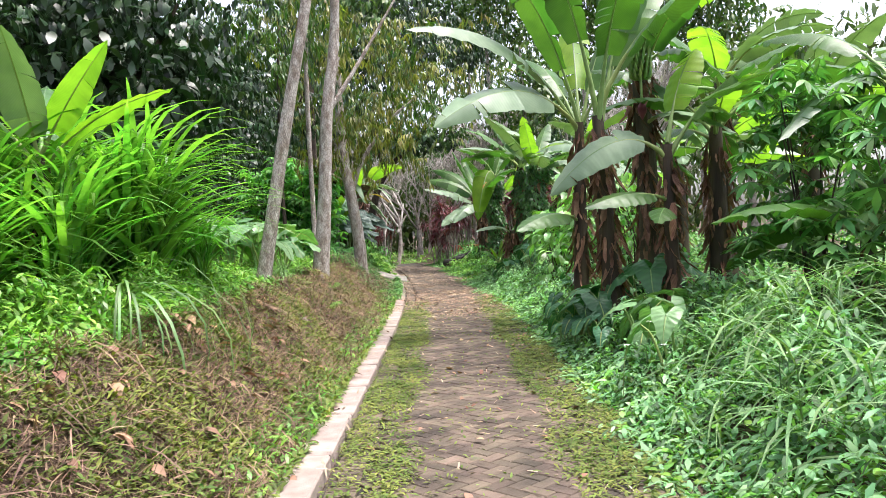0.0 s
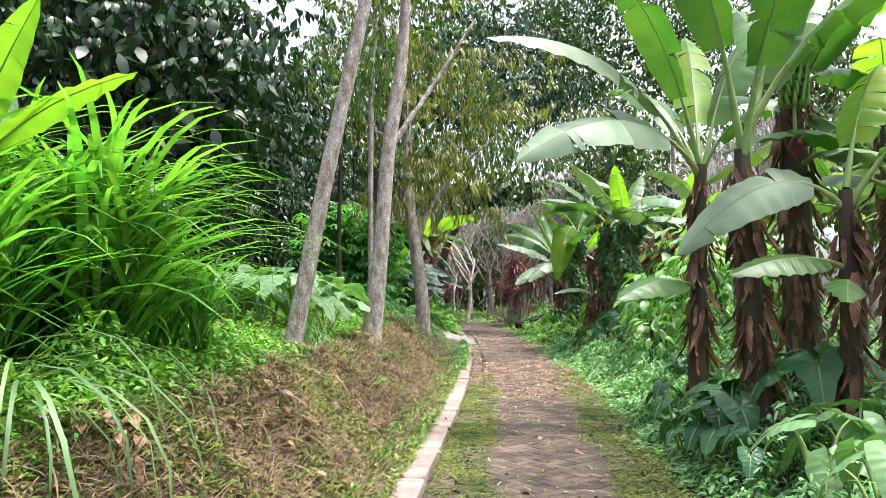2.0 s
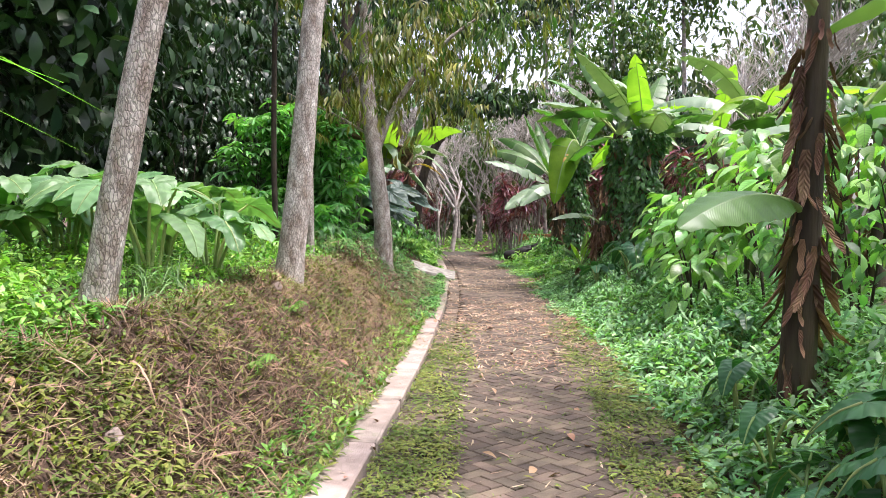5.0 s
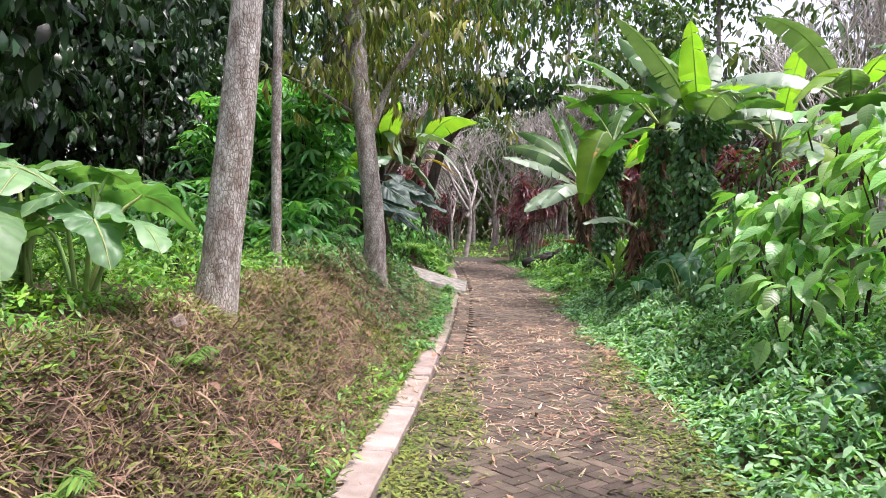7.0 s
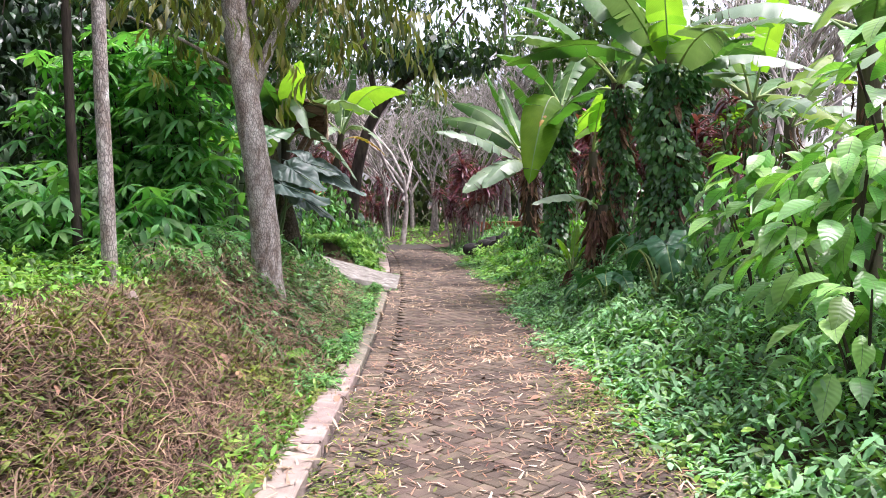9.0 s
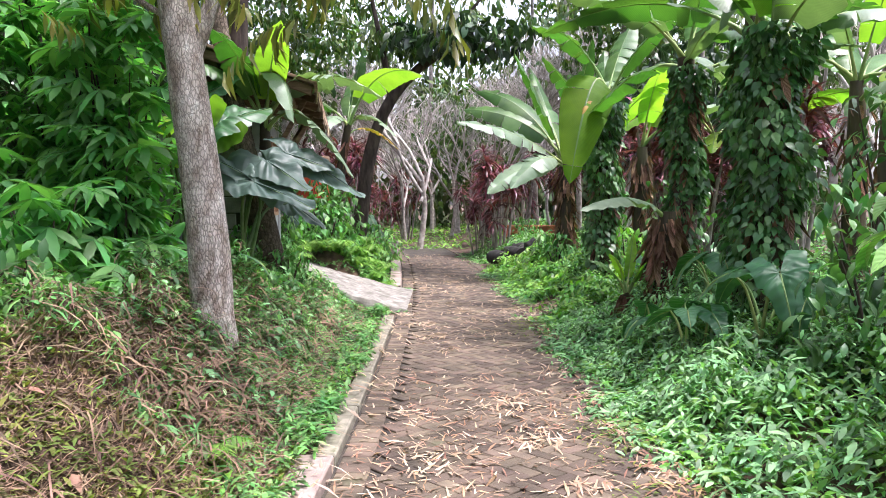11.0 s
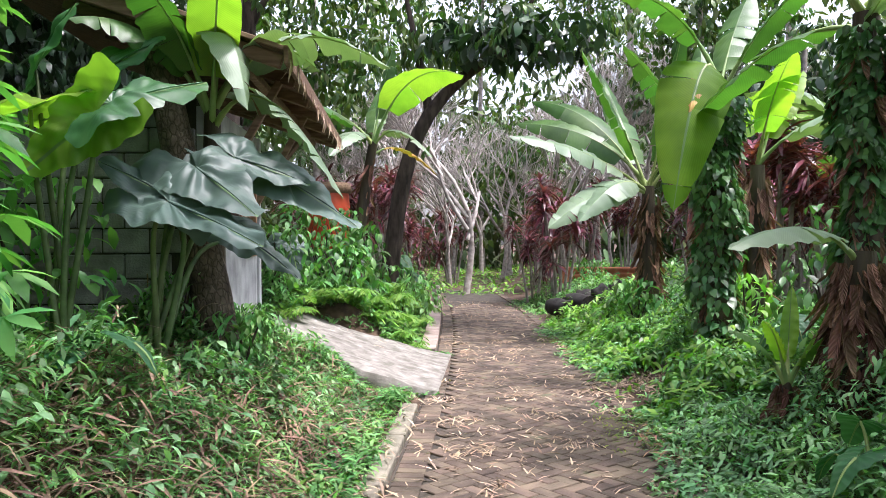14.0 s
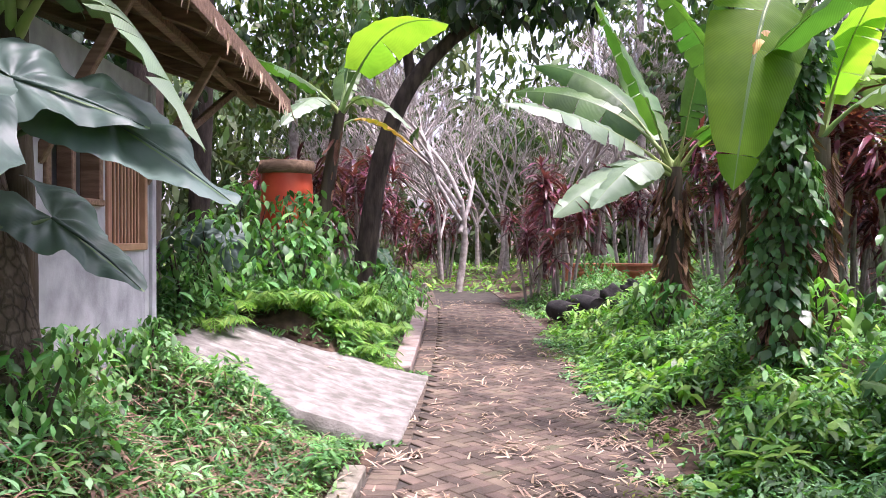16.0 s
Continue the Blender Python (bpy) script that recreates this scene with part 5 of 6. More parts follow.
BROAD = blade((0.007, 0.014, 0.017, 0.016, 0.012, 0.007, 0.001), 1.7, 0.4, 3)
for x, y, n, l in ((-3.15, 7.7, 330, 2.3), (-3.5, 8.3, 220, 2.2), (-3.9, 7.0, 240, 2.2), (-3.3, 6.5, 200, 1.9), (-4.4, 8.6, 220, 2.0), (-2.95, 8.7, 170, 1.3), (-3.6, 5.4, 260, 1.5), (-5.0, 7.4, 260, 1.9), (-4.1, 9.6, 220, 1.5), (-5.2, 9.8, 220, 1.6), (-3.5, 4.6, 200, 1.2), (-4.4, 5.6, 240, 1.6), (-3.2, 9.4, 120, 1.2)):
    tussock((x, y), n, l, "tall bright green elephant grass on the bank", lean=(1.15, 1.75), r=0.36, shape=BROAD)
overhang = thing("grass_tuft", (-2.42, 5.9, float(land(-2.42, 5.9)) - 0.02), "pale arching grass blades drooping over the bank", "grass", "tall grass tufts")
for k in range(22):
    part("blade", [scatter(blade((0.004, 0.008, 0.009, 0.008, 0.007, 0.005, 0.001), 2.9, 0.4, 3), [(U_(-0.05, 0.05), U_(-0.05, 0.05), U_(0.15, 0.4))], U_(-2.9, -0.9), U_(0.5, 1.2), U_(-0.2, 0.2), U_(0.9, 1.6))], M["grass2"], overhang)
for x, y, n, l in ((-2.35, 11.0, 60, 0.5), (-2.5, 11.9, 50, 0.55)):
    tussock((x, y), n, l, "arching grass tuft hanging over the bank", "grass2", (0.6, 1.3), 0.1)
for x, y, n, l in ((2.3, 5.2, 90, 1.2), (2.8, 5.9, 110, 1.3), (2.0, 4.4, 60, 1.1), (3.2, 5.0, 110, 1.4), (2.5, 6.6, 60, 1.1), (3.6, 6.4, 90, 1.3), (2.3, 3.6, 60, 1.2), (1.8, 5.0, 30, 0.7)):
    tussock((x, y), n, l, "long arching grass in the weedy verge", "grass2", (0.5, 1.35), 0.3, "verge grass tufts")

# ---- cassava, coffee, shrubs, ferns ----


def shrub(name, at, stems, height, cloud, label, category, material, maker, group="", bark="bark_dark", wide=0.5):
    z = float(land(*at))
    ob = thing(name, (at[0], at[1], z - 0.02), label, category, group)
    for k in range(stems):
        a = k * 2.1 + at[0]
        top = np.array([wide * 0.8 * math.cos(a), wide * 0.8 * math.sin(a), height * U_(0.75, 1.0)])
        part("stem", [tube(curve([(0.05 * math.cos(a), 0.05 * math.sin(a), 0), top * np.array([0.4, 0.4, 0.5]), top], 8), np.linspace(0.018, 0.006, 8), 6)], M[bark], ob)
    part("foliage", maker(cloud), M[material], ob)
    return ob


def cassava_cloud(n, wide, height, lo=0.15):
    a, d, z = U_(0, 6.28, n), wide * np.sqrt(U_(0, 1, n)), U_(lo, 1.05, n) * height
    d *= 1.15 - 0.5 * z / height
    return np.stack([d * np.cos(a), d * np.sin(a), z], -1)


for x, y, h, w, n in ((-4.3, 21.9, 2.9, 0.6, 150), (-4.2, 21.2, 2.8, 0.7, 150), (-3.65, 20.9, 2.5, 0.5, 110), (-4.9, 21.0, 2.6, 0.8, 150), (-3.1, 20.3, 2.3, 0.6, 130), (-3.7, 20.8, 2.0, 0.7, 130), (-4.4, 20.2, 1.2, 0.8, 120), (-3.0, 18.9, 0.9, 0.5, 60), (-4.2, 19.0, 0.9, 0.8, 100), (-4.0, 21.5, 2.2, 0.5, 90), (-5.2, 19.4, 1.1, 0.8, 100), (-3.0, 20.0, 1.5, 0.4, 70), (-3.4, 20.4, 2.6, 0.5, 110)):
    shrub("cassava", (x, y), 4, h, cassava_cloud(n, w, h), "cassava shrub with dark green hand-shaped leaves", "cassava", "cassava", lambda c: palm_cloud(c, 0.29, 6), "cassava shrubs", wide=w * 0.6)
for x, y, h in ((3.7, 7.9, 2.6), (4.3, 8.9, 2.8), (4.0, 6.6, 2.2), (4.9, 7.2, 2.6)):
    shrub("cassava", (x, y), 4, h, cassava_cloud(150, 0.9, h, 0.3), "cassava shrub with pale green hand-shaped leaves", "cassava", "weed", lambda c: palm_cloud(c, 0.25), "cassava shrubs", wide=0.5)


def coffee_cloud(c):
    n = len(c)
    a = np.arctan2(c[:, 1], c[:, 0]) - np.pi / 2 + U_(-0.8, 0.8, n)
    return [scatter(COFFEE, c, a, U_(-0.75, 0.2, n), U_(-0.5, 0.5, n), U_(0.16, 0.34, n))]


for x, y, h, w, n in ((2.95, 15.1, 1.9, 0.75, 150), (2.45, 16.4, 1.55, 0.7, 150), (3.1, 16.6, 2.3, 0.9, 190), (2.5, 17.8, 1.6, 0.65, 140), (3.4, 14.0, 2.1, 0.7, 120), (2.2, 15.6, 0.9, 0.4, 40)):
    shrub("coffee_bush", (x, y), 5, h, cassava_cloud(n, w, h, 0.42), "coffee bush with glossy quilted leaves beside the path", "coffee bush", "coffee", coffee_cloud, "coffee bushes", wide=w * 0.7)


def oval_cloud(s0, s1):
    return lambda c: [scatter(OVAL3, c, U_(0, 6.28, len(c)), U_(-0.8, 0.3, len(c)), U_(-0.4, 0.4, len(c)), U_(s0, s1, len(c)))]


SHRUBS_A = ((-3.6, 22.0, 1.2, 0.7, 260, "cassava"), (-4.6, 16.5, 1.0, 0.8, 260, "weed"), (-5.2, 14.6, 0.9, 0.9, 260, "weed"), (-3.5, 16.2, 0.7, 0.5, 140, "weed"), (-6.0, 12.8, 1.3, 0.9, 300, "dark_leaf"), (-2.9, 18.4, 0.5, 0.35, 110, "weed"), (-3.0, 28.3, 0.9, 0.6, 260, "weed"), (-3.7, 27.6, 1.1, 0.6, 260, "weed"), (-3.6, 26.6, 0.8, 0.5, 160, "weed"), (-3.0, 28.9, 1.2, 0.6, 260, "weed"), (-3.4, 28.8, 1.1, 0.6, 260, "weed"))
SHRUBS_B = ((-3.35, 29.5, 1.4, 0.5, 260, "weed"), (-4.0, 29.3, 1.5, 0.5, 260, "weed"), (-5.3, 22.2, 3.6, 1.0, 500, "dark_leaf"), (-6.3, 21.2, 4.0, 1.1, 500, "dark_leaf"), (-2.6, 30.6, 0.9, 0.6, 220, "weed"), (-3.75, 25.9, 0.8, 0.3, 90, "weed"), (-3.9, 31.0, 1.6, 0.7, 260, "dark_leaf"), (1.3, 29.3, 0.8, 0.5, 200, "weed"), (2.6, 19.2, 1.4, 0.6, 260, "ivy"), (3.2, 20.2, 2.2, 0.7, 320, "ivy"), (2.8, 25.6, 1.6, 0.7, 260, "ivy"))
SHRUBS_C = ((3.3, 12.8, 1.8, 0.7, 260, "weed"), (3.0, 13.9, 2.4, 0.6, 260, "ivy"), (2.2, 26.6, 0.9, 0.5, 160, "weed2"), (-2.5, 23.0, 0.55, 0.3, 130, "weed"), (-2.8, 23.6, 0.55, 0.25, 110, "weed"), (-2.85, 24.2, 0.55, 0.22, 110, "weed"), (-2.25, 22.4, 0.5, 0.3, 120, "weed"), (-2.75, 22.5, 0.6, 0.3, 120, "weed"), (-2.95, 24.7, 0.5, 0.2, 90, "weed"), (3.3, 31.8, 1.0, 0.7, 200, "weed"), (-2.9, 35.0, 0.8, 0.6, 160, "weed"), (-4.2, 38.5, 1.2, 0.8, 220, "mid_leaf"), (1.2, 39.5, 0.8, 0.6, 160, "weed"), (-4.6, 43.0, 1.5, 0.9, 220, "mid_leaf"))
for x, y, h, w, n, m in SHRUBS_A + SHRUBS_B + SHRUBS_C:
    small = w <= 0.3
    shrub("shrub", (x, y), 4, h, cassava_cloud(n * 3 if small else n, w, h, 0.1), "leafy green undergrowth shrub", "shrub", m, oval_cloud(0.045, 0.1) if small else oval_cloud(0.1, 0.2), "undergrowth shrubs", wide=w * 0.6)

LEAFLET = blade((0.02, 0.09, 0.01), 0.2, 0.0, 2)


def fern(at, n, length, label):
    z = float(land(*at))
    ob = thing("fern", (at[0], at[1], z - 0.02), label, "fern", "ferns")
    for k in range(n):
        a, l = k * 2.4 + at[0] * 3, length * U_(0.75, 1.1)
        s, reach = np.linspace(0.12, 1, 17), U_(0.5, 0.9)
        P = np.stack([0 * s, l * s * reach, l * (1.3 * s - (0.75 + 0.5 * reach) * s**2)], -1)
        c, q = math.cos(a), math.sin(a)
        P = np.stack([P[:, 0] * c - P[:, 1] * q, P[:, 0] * q + P[:, 1] * c, P[:, 2]], -1)
        w = l * 0.3 * np.sin(np.pi * (0.12 + 0.86 * s)) ** 0.8
        blocks = [tube(P[::4], np.linspace(0.005, 0.002, 5), 4)]
        for side in (-1, 1):
            blocks.append(scatter(LEAFLET, P, a + side * -1.2, U_(-0.6, 0.0, 17), U_(-0.3, 0.3, 17), w * U_(0.85, 1.1, 17)))
        part("frond", blocks, M["fern"], ob)
    return ob


for x, y, n, l in ((-2.2, 27.8, 9, 0.5), (-2.45, 27.75, 9, 0.55), (-1.95, 27.85, 8, 0.45), (-2.8, 27.6, 9, 0.55), (-3.1, 27.5, 9, 0.55), (-2.6, 27.95, 9, 0.6), (-3.0, 27.7, 9, 0.6), (-3.4, 27.9, 9, 0.7), (-3.45, 27.2, 8, 0.6), (-3.3, 26.6, 8, 0.5), (-2.35, 28.5, 9, 0.7), (-2.6, 29.2, 9, 0.8), (-2.3, 29.9, 9, 0.7), (-2.9, 30.3, 9, 0.9), (-2.55, 31.2, 8, 0.8), (-3.1, 31.4, 8, 0.9), (-2.75, 32.4, 8, 0.7), (-2.2, 24.3, 6, 0.4), (-1.6, 18.0, 6, 0.35), (-1.7, 11.4, 6, 0.3), (-1.9, 13.0, 5, 0.3), (1.75, 26.7, 8, 0.5)):
    fern((x, y), n, l, "bright green arching fern by the path")
# strap-leaved lilies
for x, y in ((-2.15, 28.3), (-2.45, 27.9), (1.15, 26.8), (1.6, 27.4), (1.35, 28.2), (0.9, 27.6), (1.9, 25.6), (1.3, 24.4)):
    tussock((x, y), 26, 0.5, "low bright green strap-leaved plant", "weed2", (0.5, 1.3), 0.16, "strap-leaved plants", blade((0.03, 0.06, 0.07, 0.05, 0.01), 1.2, 0.3, 3))


def cordyline(k):
    ob = thing("cordyline", (0, 0, 0), "dark red strap-leaved cordyline on bare stems", "cordyline", "red cordylines")
    for j in range(6):
        a = j * 1.05 + k
        top = np.array([0.5 * math.cos(a) * U_(0.4, 1), 0.5 * math.sin(a) * U_(0.4, 1), U_(0.8, 2.0)])
        P = curve([top * np.array([0.3, 0.3, 0]), top * np.array([0.6, 0.6, 0.5]), top], 7)
        part("stem", [tube(P, np.linspace(0.03, 0.018, 7), 6, 0.1)], M["bark_grey"], ob)
        n = 60
        p = top + np.stack([np.zeros(n), np.zeros(n), U_(-0.4, 0.08, n)], -1)
        part("rosette", [scatter(blade((0.02, 0.055, 0.065, 0.045, 0.005), 1.0, 0.3, 3), p, U_(0, 6.28, n), U_(-0.3, 1.2, n), U_(-0.3, 0.3, n), U_(0.22, 0.46, n))], M["red"], ob)["kind"] = "stuff"
    return ob


reds = [cordyline(0), cordyline(1)]
spots = [(-0.3, 37.2), (0.1, 38.6), (-4.1, 36.5), (-4.5, 38.6), (-3.9, 40.5), (-4.6, 34.2), (1.2, 41.0), (-5.4, 41.0), (-0.2, 41.5), (4.6, 34.5), (5.4, 33.2), (6.0, 35.0), (5.0, 31.6), (2.6, 43.0), (-3.4, 46.0), (6.3, 30.2), (0.4, 46.0), (-6.4, 37.5), (4.2, 40.0), (5.2, 28.4), (6.6, 32.4), (7.4, 34.0), (-5.2, 46.0), (3.7, 30.6), (4.3, 31.4), (4.1, 29.4), (0.3, 36.4), (3.2, 33.4)]
for k, (x, y) in enumerate(spots):
    m = pose(x, y, float(land(x, y)) - 0.03, 0, 0, 63 * k) @ Matrix.Scale(1.15 + 0.16 * (k % 4), 4)
    ob = reds[k] if k < 2 else copy_thing(reds[k % 2], m)
    ob.matrix_basis = m

# ---- the shed ----
H0 = Vector((-3.05, 24.9, 0.0))
shed = thing("shed", H0, "small whitewashed shed with barred door and wide brown eaves", "shed")
shed.rotation_euler = (0, 0, radians(10))
# own axes: x out of the front wall, y along it away from the walker; the front wall runs from y = -1.9 to 0
for wall in [box(-0.12, 0, -1.9, -1.72, 0.5, 2.62), box(-0.12, 0, -1.72, -0.95, 0.5, 1.72), box(-0.12, 0, -1.72, -0.95, 2.15, 2.62), box(-0.12, 0, -0.95, -0.85, 0.5, 2.62), box(-0.12, 0, -0.13, 0, 0.5, 2.62), box(-0.12, 0, -0.85, -0.13, 2.42, 2.62), box(-0.12, -0.004, -0.85, -0.13, 0.5, 1.45)]:
    part("wall_panel", [wall], M["wall"], shed, "", False)
part("back_wall", [box(-2.0, -1.88, -1.9, 0, 0.3, 2.7)], M["block"], shed, "", False)
part("far_wall", [box(-1.88, -0.12, -0.12, 0, 0.3, 2.7)], M["wall"], shed, "", False)
side = part("side_wall", [box(-1.88, -0.12, -1.89, -1.79, 0.3, 2.7)], M["joint"], shed, "", False)
bm = mesh("block", [box(0, 0.35, 0, 0.1, 0, 0.185, 0.008)], M["block"], False)
for r in range(12):
    for c in range(5):
        o = new("block", bm)
        o.parent = side
        o.location = (-1.92 + c * 0.36 - (0.19 if r % 2 else 0) * (c > 0), -1.91, 0.3 + r * 0.196)
# added dark sheet that paints the unlit room behind door and window
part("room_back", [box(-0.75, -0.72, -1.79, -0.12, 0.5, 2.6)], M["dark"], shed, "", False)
part("window_frame", [box(-0.1, 0.02, -1.72, -1.66, 1.72, 2.15, 0.006), box(-0.1, 0.02, -1.01, -0.95, 1.72, 2.15, 0.006), box(-0.1, 0.03, -1.72, -0.95, 1.70, 1.74, 0.006), box(-0.1, 0.02, -1.72, -0.95, 2.11, 2.16, 0.006), box(-0.08, 0.01, -1.38, -1.33, 1.73, 2.13, 0.006)], M["wood"], shed, "", False)
part("door_frame", [box(-0.1, 0.02, -0.87, -0.82, 1.42, 2.45, 0.006), box(-0.1, 0.02, -0.16, -0.11, 1.42, 2.45, 0.006), box(-0.1, 0.02, -0.87, -0.11, 2.40, 2.47, 0.006), box(-0.1, 0.02, -0.87, -0.11, 1.42, 1.47, 0.006)], M["bar"], shed, "", False)
for k in range(10):
    y = -0.79 + k * 0.066
    part("bar", [box(-0.034, -0.018, y, y + 0.019, 1.46, 2.41, 0.003)], M["bar"], shed, "reddish brown wooden bar", False)
part("corner_post", [box(-0.1, 0.03, -0.03, 0.06, 0.4, 2.62, 0.008)], M["wall"], shed, "", False)


def roof_z(x):
    return 3.06 - 0.34 * x


roof = part("roof", [beam((-0.75, -2.5, roof_z(-0.75) + 0.09), (-0.75, 2.5, roof_z(-0.75) + 0.09), 2.95, 0.035, (0.34, 0, 1))], M["wood"], shed, "weathered brown roof sheets", False)
for y in (-2.4, -1.7, -0.8, 0.1, 1.0, 1.9, 2.4):
    part("rafter", [beam((-1.2, y, roof_z(-1.2)), (0.62, y, roof_z(0.62)), 0.06, 0.1)], M["wood"], shed, "", False)
part("eave_board", [beam((0.66, -2.5, roof_z(0.66) + 0.05), (0.66, 2.5, roof_z(0.66) + 0.05), 0.03, 0.13)], M["wood"], shed, "", False)
part("purlin", [beam((0.3, -2.45, roof_z(0.3) - 0.07), (0.3, 2.45, roof_z(0.3) - 0.07), 0.07, 0.07)], M["wood"], shed, "", False)
for y in (-1.75, -0.05):
    part("bracket", [beam((-0.02, y, 1.9), (0.5, y, roof_z(0.5) - 0.05), 0.05, 0.06)], M["wood"], shed, "", False)
part("bracket", [beam((-0.02, 0.05, 2.05), (0.3, 1.5, roof_z(0.3) - 0.1), 0.05, 0.06)], M["wood"], shed, "", False)
n = 60
p = np.stack([np.full(n, 0.68), U_(-2.45, 2.5, n), np.full(n, roof_z(0.68) + 0.05)], -1)
fringe = part("dead_stalk_fringe", [scatter(STRIP, p, U_(0, 6.28, n), U_(-1.7, -1.2, n), 0, U_(0.06, 0.2, n))], M["litter"], shed, "pale dead stalks hanging from the eave")
tagged(fringe, kind="stuff")

# rough trunk and stump before the shed
tree("tree_stump", (-2.48, 22.6), [(0, 0, 0), (-0.06, 0, 0.5), (-0.2, 0.02, 1.1), (-0.4, 0.05, 1.9), (-0.7, 0.1, 3.4)], (0.17, 0.14, 0.12, 0.1), [], "rough brown trunk behind the elephant ears", "mid_leaf", "bark_rough")

# water drum behind the shed
drum = thing("water_drum", (-3.75, 30.2, 1.45), "orange plastic water drum under a brown lid", "drum")
th = [0.34, 0.365, 0.37, 0.36, 0.37, 0.36, 0.35]
part("barrel", [tube([(0, 0, 0.16 * k) for k in range(7)], th, 20)], M["tank"], drum)
part("lid", [tube([(0, 0, 0.94), (0, 0, 0.97), (0, 0, 1.12), (0, 0, 1.14)], [0.36, 0.41, 0.38, 0.02], 20)], M["wood"], drum, "brown lid")
plinth = new("plinth", mesh("plinth", [box(-0.5, 0.5, -0.5, 0.5, 0.3, 1.445, 0.02)], M["block"], False))
plinth.location = (-3.75, 30.2, 0)
tagged(plinth, "rough grey block plinth under the water drum", "plinth")

# black stones beside the path


def boulder(at, r, seed):
    bm = bmesh.new()
    bmesh.ops.create_icosphere(bm, subdivisions=3, radius=r)
    for v in bm.verts:
        f = 1 + 0.6 * noise.noise(v.co * 3.1 / r * 0.4 + Vector((seed, 0, 0))) + 0.3 * noise.noise(v.co * 9 / r * 0.4)
        v.co = Vector((v.co.x * f, v.co.y * f, v.co.z * f * 1.05))
    me = bpy.data.meshes.new("stone")
    bm.to_mesh(me)
    bm.free()
    for p in me.polygons:
        p.use_smooth = True
    me.materials.append(M["stone"])
    ob = new("stone", me)
    ob.location = (at[0], at[1], float(land(*at)) + r * 0.45)
    return tagged(ob, "black weathered stone heaped beside the path", "stone", "black stones")


for x, y, r in ((0.75, 33.9, 0.26), (1.1, 33.6, 0.28), (1.45, 33.9, 0.26), (0.5, 34.3, 0.2)):
    boulder((x, y), r, x * 5)


def cut_log(x, y, r, length, turn):
    """A charred log on the ground: its bark, and the sawn face towards the path."""
    ob = thing("log", (x, y, float(land(x, y)) + r * 0.85), "short black charred log lying beside the path", "log", "black logs")
    P = np.stack([0.03 * np.sin(np.linspace(0, 3, 9)), np.linspace(0, length, 9), np.zeros(9)], -1)
    R = r * np.array([0.96, 1.0, 1.03, 1.0, 0.98, 1.02, 1.0, 0.97, 0.9])
    part("bark", [tube(P, R, 16, 0.05)], M["stone"], ob)
    part("cut_face", [tube([(0, 0.012, 0), (0, 0.004, 0), (0, 0.01, 0)], [r * 0.95, r * 0.6, 0.005], 16)], M["stone"], ob)
    ob.rotation_euler = (0, 0, turn)


cut_log(0.42, 32.9, 0.19, 1.0, 0.35)
cut_log(0.82, 33.0, 0.19, 1.1, 0.35)
pale = new("stone", mesh("stone", [tube([(0, 0, -0.1), (0.01, 0, -0.08), (0.0, 0.01, 0.0), (0.01, 0, 0.07), (0, 0, 0.1)], [0.02, 0.1, 0.14, 0.1, 0.01], 10, 0.1)], M["kerb"]))
pale.location = (0.25, 33.6, float(land(0.25, 33.6)) + 0.12)
tagged(pale, "pale rounded stone resting behind the black logs", "stone")

# terracotta planter kerb and pots in the clearing
bed = thing("planter_wall", (1.7, 40.5, float(land(1.7, 40.5))), "low terracotta planter wall in the clearing", "planter")
part("wall", [box(-1.2, 1.2, -0.15, 0.15, 0, 0.4, 0.01)], M["terra"], bed, "", False)
part("coping", [box(-1.25, 1.25, -0.2, 0.2, 0.403, 0.48, 0.01)], M["terra"], bed, "", False)
for x, y in ((0.9, 40.1), (1.4, 40.0), (2.3, 40.1)):
    pot = thing("flower_pot", (x, y, float(land(x, y))), "small terracotta flower pot by the planter", "flower pot", "flower pots")
    part("pot", [tube([(0, 0, 0), (0, 0, 0.02), (0, 0, 0.3), (0, 0, 0.36), (0, 0, 0.36), (0, 0, 0.2)], [0.02, 0.12, 0.17, 0.2, 0.16, 0.02], 14)], M["terra"], pot)
stub = new("stub_post", mesh("stub_post", [box(-0.09, 0.09, -0.09, 0.09, 0, 0.55, 0.015)], M["bark_grey"], False))
stub.location = (-2.75, 36.6, float(land(-2.75, 36.6)) - 0.05)
tagged(stub, "short weathered grey post at the path edge", "post")

# small things in the weeds
for x, y, h in ((1.62, 6.1, 0.55), (1.75, 7.0, 0.6), (1.9, 10.4, 0.75), (1.45, 6.6, 0.5)):
    wf = thing("wildflower", (x, y, float(land(x, y))), "small white wildflower on a thin green stalk", "wildflower", "white wildflowers")
    part("stalk", [tube(curve([(0, 0, 0), (0.02, 0, h * 0.6), (0.05, -0.02, h)], 6), np.full(6, 0.003), 4)], M["rib"], wf)
    for k in range(6):
        part("petal", [scatter(OVAL, [(0.05, -0.02, h)], k * 1.047, 0.35, 0.0, 0.035)], M["white"], wf)
for x, y, r in ((-2.1, 13.3, 0.045), (-1.75, 9.6, 0.035), (-2.3, 16.6, 0.04)):
    chip = new("stone_chip", mesh("stone_chip", [box(-r, r, -r * 0.6, r * 0.6, -r, r, r * 0.25)], M["kerb"], False))
    chip.location, chip.rotation_euler = (x, y, float(land(x, y)) + r * 0.6), (0.4, 0.3, x)
    tagged(chip, "pale broken chip of stone on the earth bank", "stone", "stone chips")

# ---- ground cover ----
ROUND = blade((0.03, 0.3, 0.3, 0.03), 0.6, 0.15, 2)


